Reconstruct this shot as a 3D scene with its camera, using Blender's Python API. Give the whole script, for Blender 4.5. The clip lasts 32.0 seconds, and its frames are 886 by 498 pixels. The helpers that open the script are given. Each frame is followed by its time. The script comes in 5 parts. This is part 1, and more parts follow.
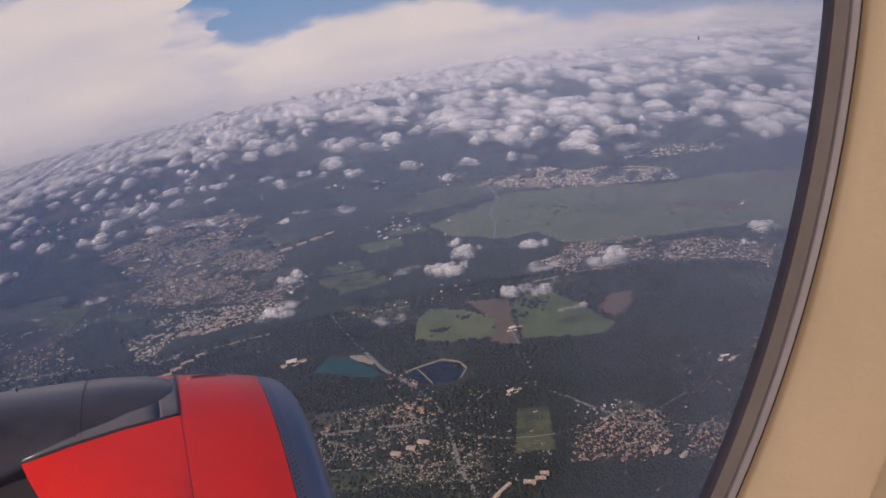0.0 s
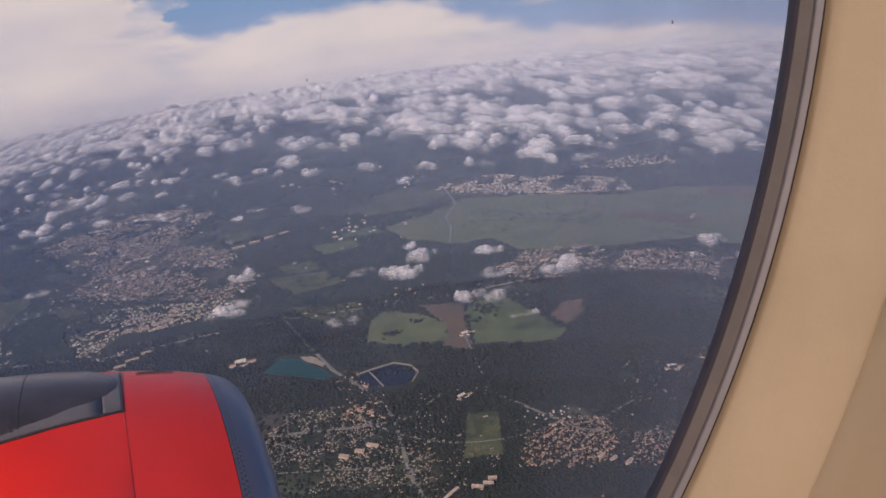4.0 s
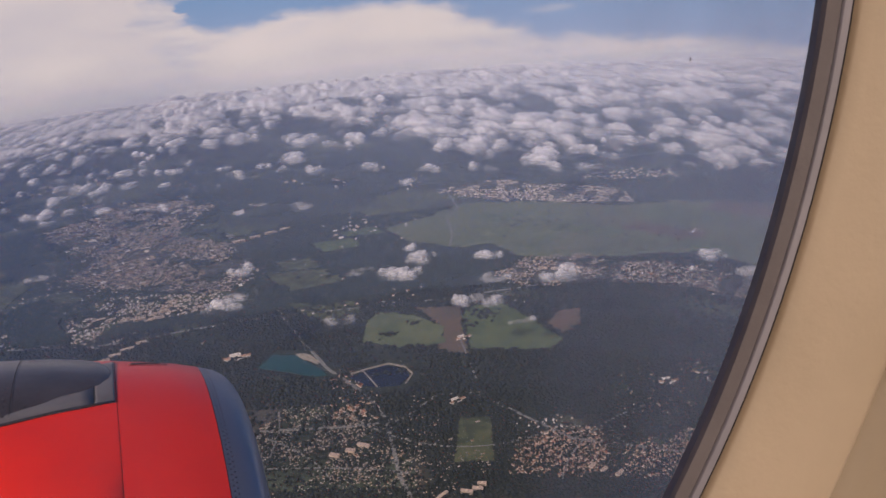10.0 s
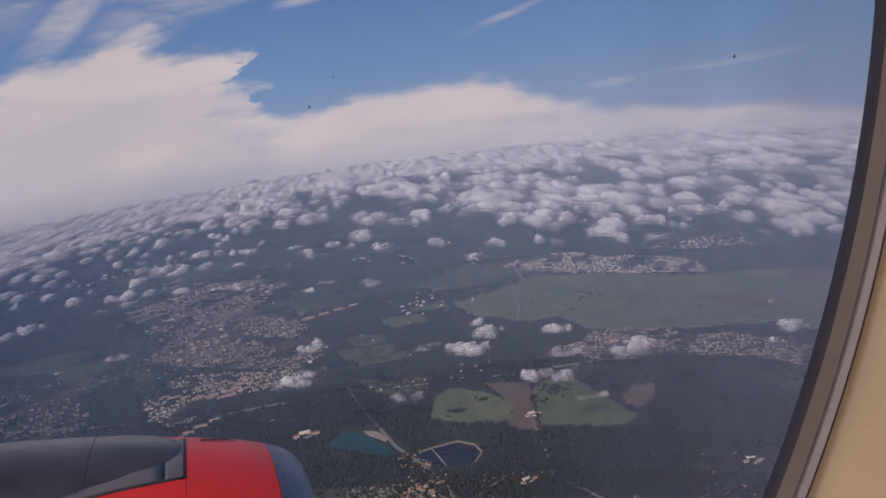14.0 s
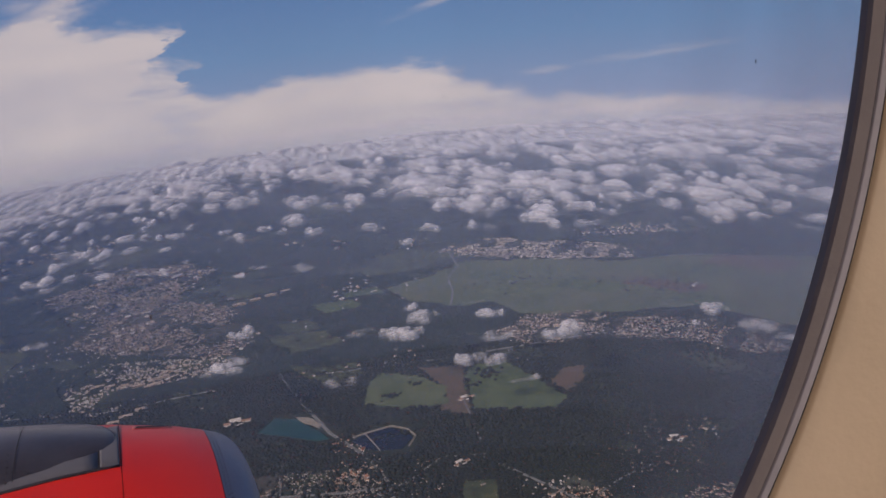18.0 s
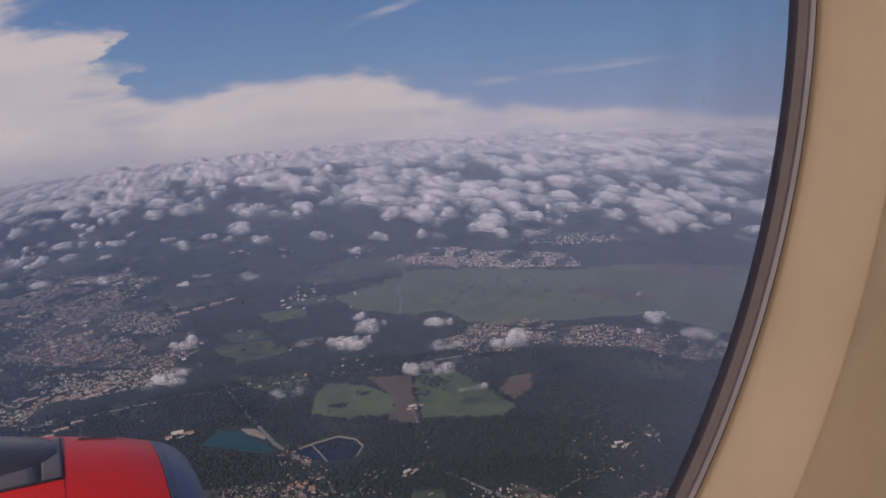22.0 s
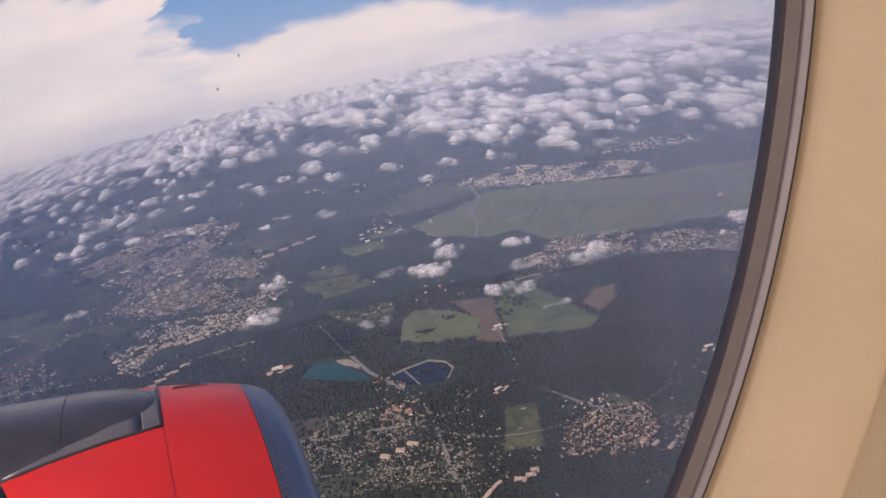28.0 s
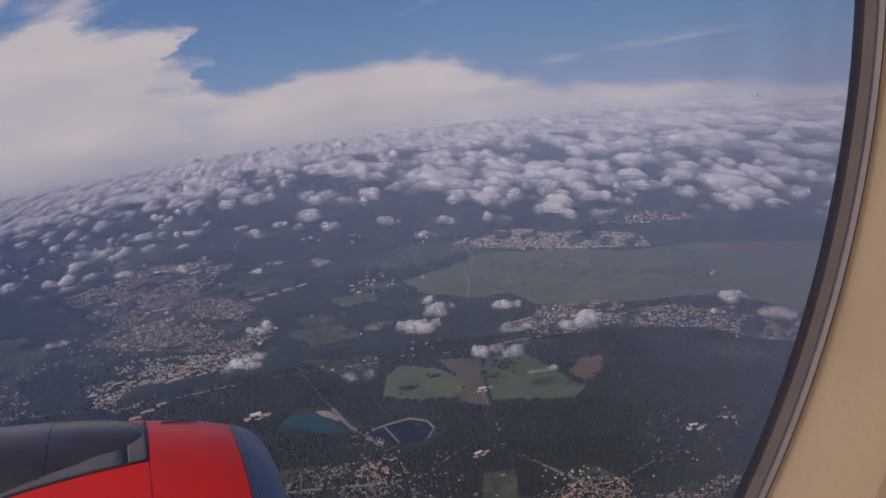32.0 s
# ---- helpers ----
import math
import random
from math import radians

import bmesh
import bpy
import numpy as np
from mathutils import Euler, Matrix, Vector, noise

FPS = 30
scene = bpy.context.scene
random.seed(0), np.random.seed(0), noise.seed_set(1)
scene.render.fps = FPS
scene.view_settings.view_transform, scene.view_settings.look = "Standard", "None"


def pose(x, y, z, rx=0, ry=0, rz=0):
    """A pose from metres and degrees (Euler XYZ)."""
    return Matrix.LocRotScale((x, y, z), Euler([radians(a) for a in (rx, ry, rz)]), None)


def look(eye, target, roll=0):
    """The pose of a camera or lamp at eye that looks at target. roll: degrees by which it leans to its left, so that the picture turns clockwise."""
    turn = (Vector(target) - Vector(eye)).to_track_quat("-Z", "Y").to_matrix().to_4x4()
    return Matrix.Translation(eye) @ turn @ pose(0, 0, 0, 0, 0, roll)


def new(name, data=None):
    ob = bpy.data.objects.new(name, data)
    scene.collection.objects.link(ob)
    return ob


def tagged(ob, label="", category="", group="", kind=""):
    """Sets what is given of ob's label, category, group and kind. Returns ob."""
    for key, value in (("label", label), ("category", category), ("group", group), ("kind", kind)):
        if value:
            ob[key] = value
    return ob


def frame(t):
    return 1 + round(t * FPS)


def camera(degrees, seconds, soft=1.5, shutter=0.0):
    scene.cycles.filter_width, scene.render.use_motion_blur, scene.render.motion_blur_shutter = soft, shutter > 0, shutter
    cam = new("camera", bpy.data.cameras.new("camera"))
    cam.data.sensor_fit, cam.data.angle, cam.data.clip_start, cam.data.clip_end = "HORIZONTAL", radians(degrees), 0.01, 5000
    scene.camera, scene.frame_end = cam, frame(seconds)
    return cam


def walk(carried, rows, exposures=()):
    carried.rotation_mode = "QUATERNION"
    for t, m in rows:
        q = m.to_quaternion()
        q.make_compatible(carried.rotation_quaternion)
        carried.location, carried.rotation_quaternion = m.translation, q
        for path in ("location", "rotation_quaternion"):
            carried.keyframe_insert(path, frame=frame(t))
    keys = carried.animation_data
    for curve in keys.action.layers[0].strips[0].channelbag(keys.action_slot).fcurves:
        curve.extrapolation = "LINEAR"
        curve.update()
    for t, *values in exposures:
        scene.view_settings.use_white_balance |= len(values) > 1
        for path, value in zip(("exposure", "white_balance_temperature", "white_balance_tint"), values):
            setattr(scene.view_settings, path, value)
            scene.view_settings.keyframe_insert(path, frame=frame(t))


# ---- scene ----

from math import pi, sin, cos, atan2, sqrt

# camera: held by hand behind a cabin window on the left side of an airliner.
# x is about the way of flight, y points away from the aircraft, the landscape is a
# model of about one to ten, so that it fits between eye and clipping distance.
ALT = 257.0          # eye height over the ground
CURVE = 13173.0      # the land falls away with the square of the distance, as round ground does
cam = camera(63.0, 32.0, soft=1.6)
ROWS = [
    (0, -0.0336, 0.0968, -0.0250, 66.01, 9.29, -8.59),
    (0.5, -0.0341, 0.0970, -0.0254, 66.10, 8.80, -8.51),
    (1, -0.0346, 0.0972, -0.0259, 65.68, 8.59, -8.33),
    (1.5, -0.0334, 0.0992, -0.0237, 65.30, 8.53, -8.53),
    (2, -0.0322, 0.1011, -0.0216, 64.90, 7.88, -8.42),
    (2.5, -0.0335, 0.1009, -0.0226, 64.99, 7.95, -8.28),
    (3, -0.0347, 0.1007, -0.0237, 64.97, 6.92, -8.84),
    (3.5, -0.0370, 0.0970, -0.0272, 65.51, 6.20, -9.21),
    (4, -0.0394, 0.0934, -0.0307, 65.96, 6.21, -11.11),
    (4.5, -0.0404, 0.0924, -0.0294, 66.28, 4.90, -12.12),
    (6.5, -0.0443, 0.0884, -0.0241, 66.60, 4.56, -11.04),
    (7, -0.0452, 0.0874, -0.0227, 66.36, 4.63, -10.79),
    (7.5, -0.0435, 0.0904, -0.0240, 66.24, 4.69, -10.74),
    (8, -0.0417, 0.0934, -0.0253, 65.95, 4.43, -10.54),
    (8.5, -0.0398, 0.0974, -0.0274, 66.08, 4.16, -10.39),
    (9, -0.0379, 0.1014, -0.0294, 65.99, 4.38, -10.06),
    (9.5, -0.0383, 0.1004, -0.0279, 66.11, 3.97, -9.74),
    (10, -0.0387, 0.0994, -0.0264, 66.30, 3.83, -10.06),
    (10.5, -0.0180, 0.1052, -0.0304, 68.59, 9.47, -9.94),
    (11, -0.0027, 0.1058, -0.0187, 70.76, 13.59, -7.52),
    (11.5, 0.0075, 0.1189, -0.0255, 70.76, 19.19, -2.78),
    (12, 0.0247, 0.1192, 0.0050, 71.69, 22.05, 2.69),
    (12.5, 0.0194, 0.1199, 0.0225, 71.22, 23.88, 7.24),
    (13, 0.0042, 0.1181, 0.0386, 70.98, 22.12, 7.32),
    (13.5, 0.0278, 0.1211, 0.0108, 71.83, 17.45, 5.56),
    (14, -0.0290, 0.1081, -0.0430, 72.61, 6.69, -5.51),
    (14.5, -0.0581, 0.0808, -0.0301, 69.57, 4.22, -11.95),
    (16.5, -0.0705, 0.0693, -0.0334, 69.11, 6.05, -10.54),
    (17, -0.0736, 0.0665, -0.0343, 71.91, 5.62, -12.94),
    (17.5, -0.0698, 0.0753, -0.0347, 71.22, 5.25, -10.76),
    (18, -0.0660, 0.0841, -0.0351, 70.94, 4.91, -10.44),
    (18.5, -0.0633, 0.0875, -0.0369, 70.41, 4.85, -9.95),
    (19, -0.0606, 0.0908, -0.0388, 70.00, 4.83, -10.00),
    (19.5, -0.0579, 0.0941, -0.0406, 69.65, 4.92, -9.95),
    (20, -0.0551, 0.0974, -0.0425, 69.80, 4.75, -9.85),
    (20.5, -0.0552, 0.0966, -0.0400, 69.67, 4.78, -9.77),
    (21, -0.0553, 0.0958, -0.0376, 69.33, 4.49, -9.60),
    (21.5, -0.0554, 0.0950, -0.0351, 69.09, 4.35, -10.80),
    (22, -0.0896, 0.0519, -0.0233, 71.38, 3.33, -14.18),
    (22.5, -0.0804, 0.0619, -0.0263, 70.05, 3.39, -13.74),
    (23, -0.0712, 0.0719, -0.0294, 69.43, 3.69, -13.45),
    (23.5, -0.0677, 0.0750, -0.0300, 69.30, 2.94, -12.92),
    (24, -0.0642, 0.0780, -0.0306, 69.09, 5.14, -13.43),
    (24.5, -0.0340, 0.0867, -0.0223, 67.04, 9.49, -14.58),
    (25, -0.0180, 0.1221, -0.0345, 63.55, 10.01, -10.78),
    (25.5, -0.0198, 0.1194, -0.0308, 61.96, 10.53, -9.54),
    (27.5, -0.0268, 0.1087, -0.0152, 62.30, 7.35, -8.46),
    (28, -0.0228, 0.1072, -0.0361, 65.69, 10.57, -10.70),
    (28.5, -0.0098, 0.1060, -0.0277, 69.91, 16.87, -12.16),
    (29, 0.0048, 0.1141, -0.0299, 70.58, 18.97, -11.00),
    (29.5, 0.0168, 0.1237, -0.0268, 69.99, 21.85, -6.51),
    (30, 0.0248, 0.1277, -0.0222, 70.84, 22.26, -4.55),
    (30.5, 0.0070, 0.1171, -0.0258, 73.72, 20.62, -0.86),
    (31, -0.0107, 0.1066, -0.0292, 74.05, 14.31, -1.93),
    (31.5, -0.0498, 0.0808, -0.0318, 72.91, 9.01, -5.90),
    (32, -0.0765, 0.0620, -0.0191, 70.41, 6.24, -9.60),
]
walk(cam, [(t, pose(x, y, z + ALT, rx, ry, rz)) for t, x, y, z, rx, ry, rz in ROWS],
     exposures=[(t, e, 6800 if t < 13.5 else 6480 if t < 24 else 6800 if t < 30.5 else 6350, 24) for t, e in ((0.0, 0.32), (4.0, 0.34), (9.0, 0.30), (11.0, 0.32), (12.0, 0.28), (13.0, 0.22), (14.0, 0.1), (19.0, 0.0), (23.0, -0.03), (25.0, 0.05), (27.5, 0.45), (28.2, 0.65), (29.0, 0.4), (30.0, 0.12), (31.0, 0.0), (32.0, -0.05))])
scene.cycles.transparent_max_bounces = 72

# ---------------------------------------------------------------- light
SUN = Vector((-0.62, -0.42, 0.66)).normalized()
sun = new("sun", bpy.data.lights.new("sun", "SUN"))
sun.data.energy, sun.data.angle, sun.data.color = 3.2, radians(0.5), (1.0, 0.93, 0.83)
sun.matrix_world = look((0, 0, ALT + 50), Vector((0, 0, ALT + 50)) - SUN)

world = bpy.data.worlds.new("sky")
scene.world = world
world.use_nodes = True


def build_sky():
    nt = world.node_tree
    nt.nodes.clear()
    N, L = nt.nodes.new, nt.links.new

    def math_(op, a, b=None, c=None):
        n = N("ShaderNodeMath")
        n.operation = op
        for i, v in enumerate((a, b, c)):
            if v is None:
                continue
            if isinstance(v, (int, float)):
                n.inputs[i].default_value = v
            else:
                L(v, n.inputs[i])
        return n.outputs[0]

    def smooth(v, a, b):
        n = N("ShaderNodeMapRange")
        n.interpolation_type = "SMOOTHSTEP"
        L(v, n.inputs["Value"])
        n.inputs["From Min"].default_value, n.inputs["From Max"].default_value = a, b
        return n.outputs["Result"]

    tc = N("ShaderNodeTexCoord")
    sep = N("ShaderNodeSeparateXYZ")
    L(tc.outputs["Generated"], sep.inputs[0])
    az = math_("MULTIPLY", math_("ARCTAN2", sep.outputs[0], sep.outputs[1]), 180 / pi)
    el = math_("MULTIPLY", math_("ARCSINE", sep.outputs[2]), 180 / pi)
    comb = N("ShaderNodeCombineXYZ")
    L(az, comb.inputs[0])
    L(el, comb.inputs[1])

    def noise_(sx, sy, scale, detail, rough=0.55, turn=0, dist=0.0, off=0.0):
        m = N("ShaderNodeMapping")
        m.inputs["Rotation"].default_value = (0, 0, radians(turn))
        m.inputs["Scale"].default_value = (sx, sy, 1)
        m.inputs["Location"].default_value = (off, off * 0.7, off * 0.3)
        L(comb.outputs[0], m.inputs[0])
        t = N("ShaderNodeTexNoise")
        L(m.outputs[0], t.inputs["Vector"])
        t.inputs["Scale"].default_value = scale
        t.inputs["Detail"].default_value = detail
        t.inputs["Roughness"].default_value = rough
        t.inputs["Distortion"].default_value = dist
        return t.outputs["Fac"]

    sky = N("ShaderNodeTexSky")
    sky.sky_type = "NISHITA"
    sky.sun_disc = False
    sky.sun_elevation = math.asin(SUN.z)
    sky.sun_rotation = atan2(SUN.x, SUN.y)
    sky.altitude = 3200
    sky.air_density, sky.dust_density, sky.ozone_density = 1.0, 0.15, 4.0

    # the great bank of cloud over the horizon: its upper edge over the azimuth
    edge = N("ShaderNodeFloatCurve")
    a01 = N("ShaderNodeMapRange")
    # the edge leans forward with height, so that its teeth overhang
    lean = math_("SUBTRACT", az, math_("ADD", el, 4.0))
    L(math_("ADD", lean, math_("MULTIPLY", math_("SUBTRACT", noise_(0.5, 1.3, 0.75, 6, 0.6, -10, 0.5, 21.0), 0.5), 6.0)), a01.inputs["Value"])
    a01.inputs["From Min"].default_value, a01.inputs["From Max"].default_value = -60.0, 60.0
    L(a01.outputs[0], edge.inputs["Value"])
    pts = BANK_EDGE
    cv = edge.mapping.curves[0]
    while len(cv.points) < len(pts):
        cv.points.new(0.5, 0.5)
    for p, (a, e) in zip(cv.points, pts):
        p.location = ((a + 60) / 120, (e + 15) / 20)
        p.handle_type = "VECTOR"
    edge.mapping.update()
    top = math_("SUBTRACT", math_("MULTIPLY", edge.outputs[0], 20.0), 15.0)
    ragged = math_("MULTIPLY", math_("SUBTRACT", noise_(0.35, 1.0, 0.55, 12, 0.68, -20, 0.15), 0.5), 3.0)
    below = math_("SUBTRACT", math_("ADD", top, ragged), el)
    bank = smooth(below, -0.5, 0.8)
    body = noise_(0.22, 1.0, 0.35, 10, 0.62, -18, 0.15, 4.0)
    thin = math_("ADD", smooth(body, 0.25, 0.62), smooth(below, 1.0, 5.0))
    bank = math_("MULTIPLY", bank, math_("MINIMUM", math_("ADD", math_("MULTIPLY", thin, 0.75), 0.28), 1.0))

    # cirrus above it: a fleecy sheet and long streaks
    def blob(a, e, ra, re, turn, soft=0.6):
        c, s = cos(radians(turn)), sin(radians(turn))
        da, de = math_("SUBTRACT", az, a), math_("SUBTRACT", el, e)
        u = math_("DIVIDE", math_("ADD", math_("MULTIPLY", da, c), math_("MULTIPLY", de, s)), ra)
        v = math_("DIVIDE", math_("SUBTRACT", math_("MULTIPLY", de, c), math_("MULTIPLY", da, s)), re)
        r = math_("SQRT", math_("ADD", math_("MULTIPLY", u, u), math_("MULTIPLY", v, v)))
        return smooth(r, 1.0 + soft, 1.0 - soft)

    fleece = noise_(0.30, 1.0, 0.46, 12, 0.64, -24, 0.25, 2.0)
    streak = noise_(0.14, 1.4, 0.42, 10, 0.64, -20, 0.1, 7.0)
    cir = None
    for (a, e, ra, re, turn, kind, gain) in CIRRUS:
        tex = smooth(fleece, 0.30, 0.64) if kind == 0 else smooth(streak, 0.42, 0.72)
        c = math_("MULTIPLY", math_("MULTIPLY", blob(a, e, ra, re, turn), tex), gain)
        cir = c if cir is None else math_("MAXIMUM", cir, c)
    # beyond the stretch in view the same streaks go on thinly all round
    wide = math_("MULTIPLY", smooth(noise_(0.10, 0.9, 0.16, 6, 0.6, 12, 0.5, 11.0), 0.52, 0.8), 0.35)
    cir = math_("MAXIMUM", cir, math_("MULTIPLY", wide, smooth(el, 2.0, 14.0)))

    cover = math_("MINIMUM", math_("ADD", bank, cir), 1.0)
    tone = N("ShaderNodeMixRGB")
    L(smooth(body, 0.3, 0.7), tone.inputs[0])
    tone.inputs[1].default_value = (4.9, 4.85, 5.05, 1)
    tone.inputs[2].default_value = (6.0, 5.72, 5.45, 1)
    mix = N("ShaderNodeMixRGB")
    L(cover, mix.inputs[0])
    deep = N("ShaderNodeMixRGB")
    deep.blend_type = "MULTIPLY"
    deep.inputs[0].default_value = 1.0
    deep.inputs[2].default_value = (0.58, 0.585, 0.63, 1)
    L(sky.outputs[0], deep.inputs[1])
    # the land's edge lies eleven degrees under the eye's level: down there the blue goes on and pales
    low = N("ShaderNodeValToRGB")
    stops = ((0.0, (3.0, 3.6, 4.9)), (0.3, (1.55, 2.85, 4.6)), (0.65, (0.70, 1.72, 3.8)), (1.0, (0.40, 1.08, 2.8)))
    while len(low.color_ramp.elements) < len(stops):
        low.color_ramp.elements.new(0.5)
    for e, (p, c) in zip(low.color_ramp.elements, stops):
        e.position, e.color = p, (*c, 1)
    span = N("ShaderNodeMapRange")
    span.inputs["From Min"].default_value, span.inputs["From Max"].default_value = -10.0, 14.0
    L(el, span.inputs["Value"])
    L(span.outputs[0], low.inputs[0])
    blue = N("ShaderNodeMixRGB")
    L(smooth(el, 10.0, 30.0), blue.inputs[0])
    L(low.outputs[0], blue.inputs[1])
    L(deep.outputs[0], blue.inputs[2])
    L(blue.outputs[0], mix.inputs[1])
    L(tone.outputs[0], mix.inputs[2])
    bg = N("ShaderNodeBackground")
    bg.inputs["Strength"].default_value = 0.095
    L(mix.outputs[0], bg.inputs[0])
    out = N("ShaderNodeOutputWorld")
    L(bg.outputs[0], out.inputs[0])


BANK_EDGE = [(-60, -3.0), (-47, -2.2), (-40.3, -1.6), (-32.5, -1.3), (-29.3, -0.2), (-27.1, 0.6), (-22.6, 0.9), (-18.5, 0.2), (-12.9, -0.6), (-12.3, -2.4), (-9.6, -3.0), (-9.0, -4.4), (-6.7, -5.6),
             (-2.7, -5.0), (2.5, -4.5), (7.4, -4.4), (10.6, -4.7), (14.8, -6.2), (22.6, -7.7), (31.2, -8.2), (43, -8.8), (60, -9.5)]
# azimuth, elevation, half length, half width, turn, kind (0 fleece, 1 streak), density
CIRRUS = [(-21.5, 11.5, 8, 4.0, 60, 0, 0.8), (-20.5, 3.4, 4.4, 1.0, 40, 0, 0.7), (-7, 5.4, 10, 1.4, 15, 0, 0.9), (0.5, 7.4, 4.5, 1.3, 14, 0, 1.1),
          (-5, 9.2, 10, 2.2, 18, 0, 0.55), (8, 8.6, 9, 1.2, 7, 1, 0.75), (-3.3, 3.3, 2.8, 0.5, 12, 1, 0.9), (2.8, 3.5, 2.0, 0.4, 8, 1, 0.9),
          (9.5, -0.2, 3.2, 0.26, 16, 1, 0.6), (17.6, -5.7, 1.7, 0.26, 3, 1, 0.7), (-16.5, 1.4, 4.0, 0.9, 24, 0, 0.9), (-19.5, -0.2, 3.4, 0.45, 20, 1, 0.6), (26, -4.9, 4.5, 0.3, 5, 1, 0.6), (-16, 3.8, 5.0, 0.8, 35, 1, 0.7), (-19.5, 8.2, 7.0, 0.8, 46, 1, 0.8), (-13.5, 7.6, 7.0, 0.6, 40, 1, 0.7)]
build_sky()

# ---------------------------------------------------------------- materials


def material(name, base, rough=0.7, metal=0.0, vary=None, scale=5.0, detail=5.0, bump=0.0, bump_scale=20.0,
             coords="Object", spread=(0.35, 0.65), island=None, per_object=0.0):
    """A principled surface: base colour mixed with vary by noise, fine relief, and for joined pieces a ramp by island."""
    m = bpy.data.materials.new(name)
    m.use_nodes = True
    nt = m.node_tree
    N, L = nt.nodes.new, nt.links.new
    b = nt.nodes["Principled BSDF"]
    b.inputs["Roughness"].default_value = rough
    b.inputs["Metallic"].default_value = metal
    tc = N("ShaderNodeTexCoord")
    col = None
    if island:
        geo = N("ShaderNodeNewGeometry")
        ramp = N("ShaderNodeValToRGB")
        ramp.color_ramp.interpolation = "CONSTANT"
        while len(ramp.color_ramp.elements) < len(island):
            ramp.color_ramp.elements.new(0.5)
        for i, (e, c) in enumerate(zip(ramp.color_ramp.elements, island)):
            e.position = i / len(island)
            e.color = (*c, 1)
        L(geo.outputs["Random Per Island"], ramp.inputs[0])
        col = ramp.outputs[0]
    if vary:
        n = N("ShaderNodeTexNoise")
        n.inputs["Scale"].default_value = scale
        n.inputs["Detail"].default_value = detail
        n.inputs["Roughness"].default_value = 0.62
        L(tc.outputs[coords], n.inputs["Vector"])
        r = N("ShaderNodeMapRange")
        r.inputs["From Min"].default_value, r.inputs["From Max"].default_value = spread
        L(n.outputs["Fac"], r.inputs["Value"])
        mx = N("ShaderNodeMixRGB")
        L(r.outputs[0], mx.inputs[0])
        if col:
            mx.blend_type = "MULTIPLY"
            L(col, mx.inputs[1])
        else:
            mx.inputs[1].default_value = (*base, 1)
        mx.inputs[2].default_value = (*vary, 1)
        col = mx.outputs[0]
    if col:
        L(col, b.inputs["Base Color"])
    else:
        b.inputs["Base Color"].default_value = (*base, 1)
    if bump:
        n2 = N("ShaderNodeTexNoise")
        n2.inputs["Scale"].default_value = bump_scale
        n2.inputs["Detail"].default_value = 4
        L(tc.outputs[coords], n2.inputs["Vector"])
        bp = N("ShaderNodeBump")
        bp.inputs["Strength"].default_value = bump
        bp.inputs["Distance"].default_value = 1.0 / bump_scale
        L(n2.outputs["Fac"], bp.inputs["Height"])
        L(bp.outputs[0], b.inputs["Normal"])
    return m


RED = material("red_paint", (0.86, 0.026, 0.008), 0.40, vary=(0.76, 0.021, 0.007), scale=3.0, bump=0.02, bump_scale=60)
LIP = material("bare_metal", (0.20, 0.22, 0.28), 0.42, 0.75, vary=(0.26, 0.26, 0.30), scale=2.5, bump=0.04, bump_scale=30)
PYLON = material("grey_fairing_paint", (0.115, 0.100, 0.104), 0.30, 0.45, vary=(0.066, 0.056, 0.058), scale=2.6, bump=0.03, bump_scale=30)
PANEL = material("light_grey_fairing", (0.185, 0.17, 0.168), 0.5, 0.1, vary=(0.14, 0.13, 0.13), scale=4)
VENTED = material("faded_red_paint", (0.50, 0.06, 0.045), 0.5, vary=(0.36, 0.07, 0.06), scale=9)
EXHAUST = material("sooty_metal", (0.055, 0.045, 0.042), 0.5, 0.3, vary=(0.035, 0.03, 0.03), scale=3)
GROOVE = material("dark_gap", (0.03, 0.025, 0.025), 0.8)
WING = material("wing_grey_paint", (0.48, 0.50, 0.53), 0.4, vary=(0.40, 0.42, 0.45), scale=1.5, bump=0.02, bump_scale=20)
WING_EDGE = material("slat_metal", (0.26, 0.27, 0.29), 0.35, 0.6, vary=(0.34, 0.35, 0.37), scale=1.5)
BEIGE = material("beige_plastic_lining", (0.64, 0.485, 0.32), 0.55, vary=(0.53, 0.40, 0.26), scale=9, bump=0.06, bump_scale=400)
# the scoop's beige taken darker: the wall's shade is in this colour
WALLM = material("shaded_tan_lining", (0.46, 0.35, 0.23), 0.65, vary=(0.38, 0.29, 0.19), scale=9, bump=0.06, bump_scale=300)
SEAL = material("dark_rubber_seal", (0.150, 0.122, 0.118), 0.6, vary=(0.18, 0.148, 0.14), scale=60, bump=0.1, bump_scale=500)
# darker copy of the pale rim: shade of its outer side, as colour
RIM_SHADE = material("shaded_mauve_rim", (0.20, 0.165, 0.18), 0.5, vary=(0.17, 0.14, 0.155), scale=40)
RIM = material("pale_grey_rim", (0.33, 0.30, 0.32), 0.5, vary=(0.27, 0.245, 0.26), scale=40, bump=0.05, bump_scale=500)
CABIN = material("cabin_lining", (0.62, 0.58, 0.52), 0.7, vary=(0.55, 0.51, 0.46), scale=3)
CARPET = material("cabin_carpet", (0.05, 0.06, 0.10), 0.95, vary=(0.03, 0.04, 0.07), scale=40)
SKIN = material("white_fuselage_paint", (0.75, 0.75, 0.75), 0.4, vary=(0.68, 0.68, 0.69), scale=2)

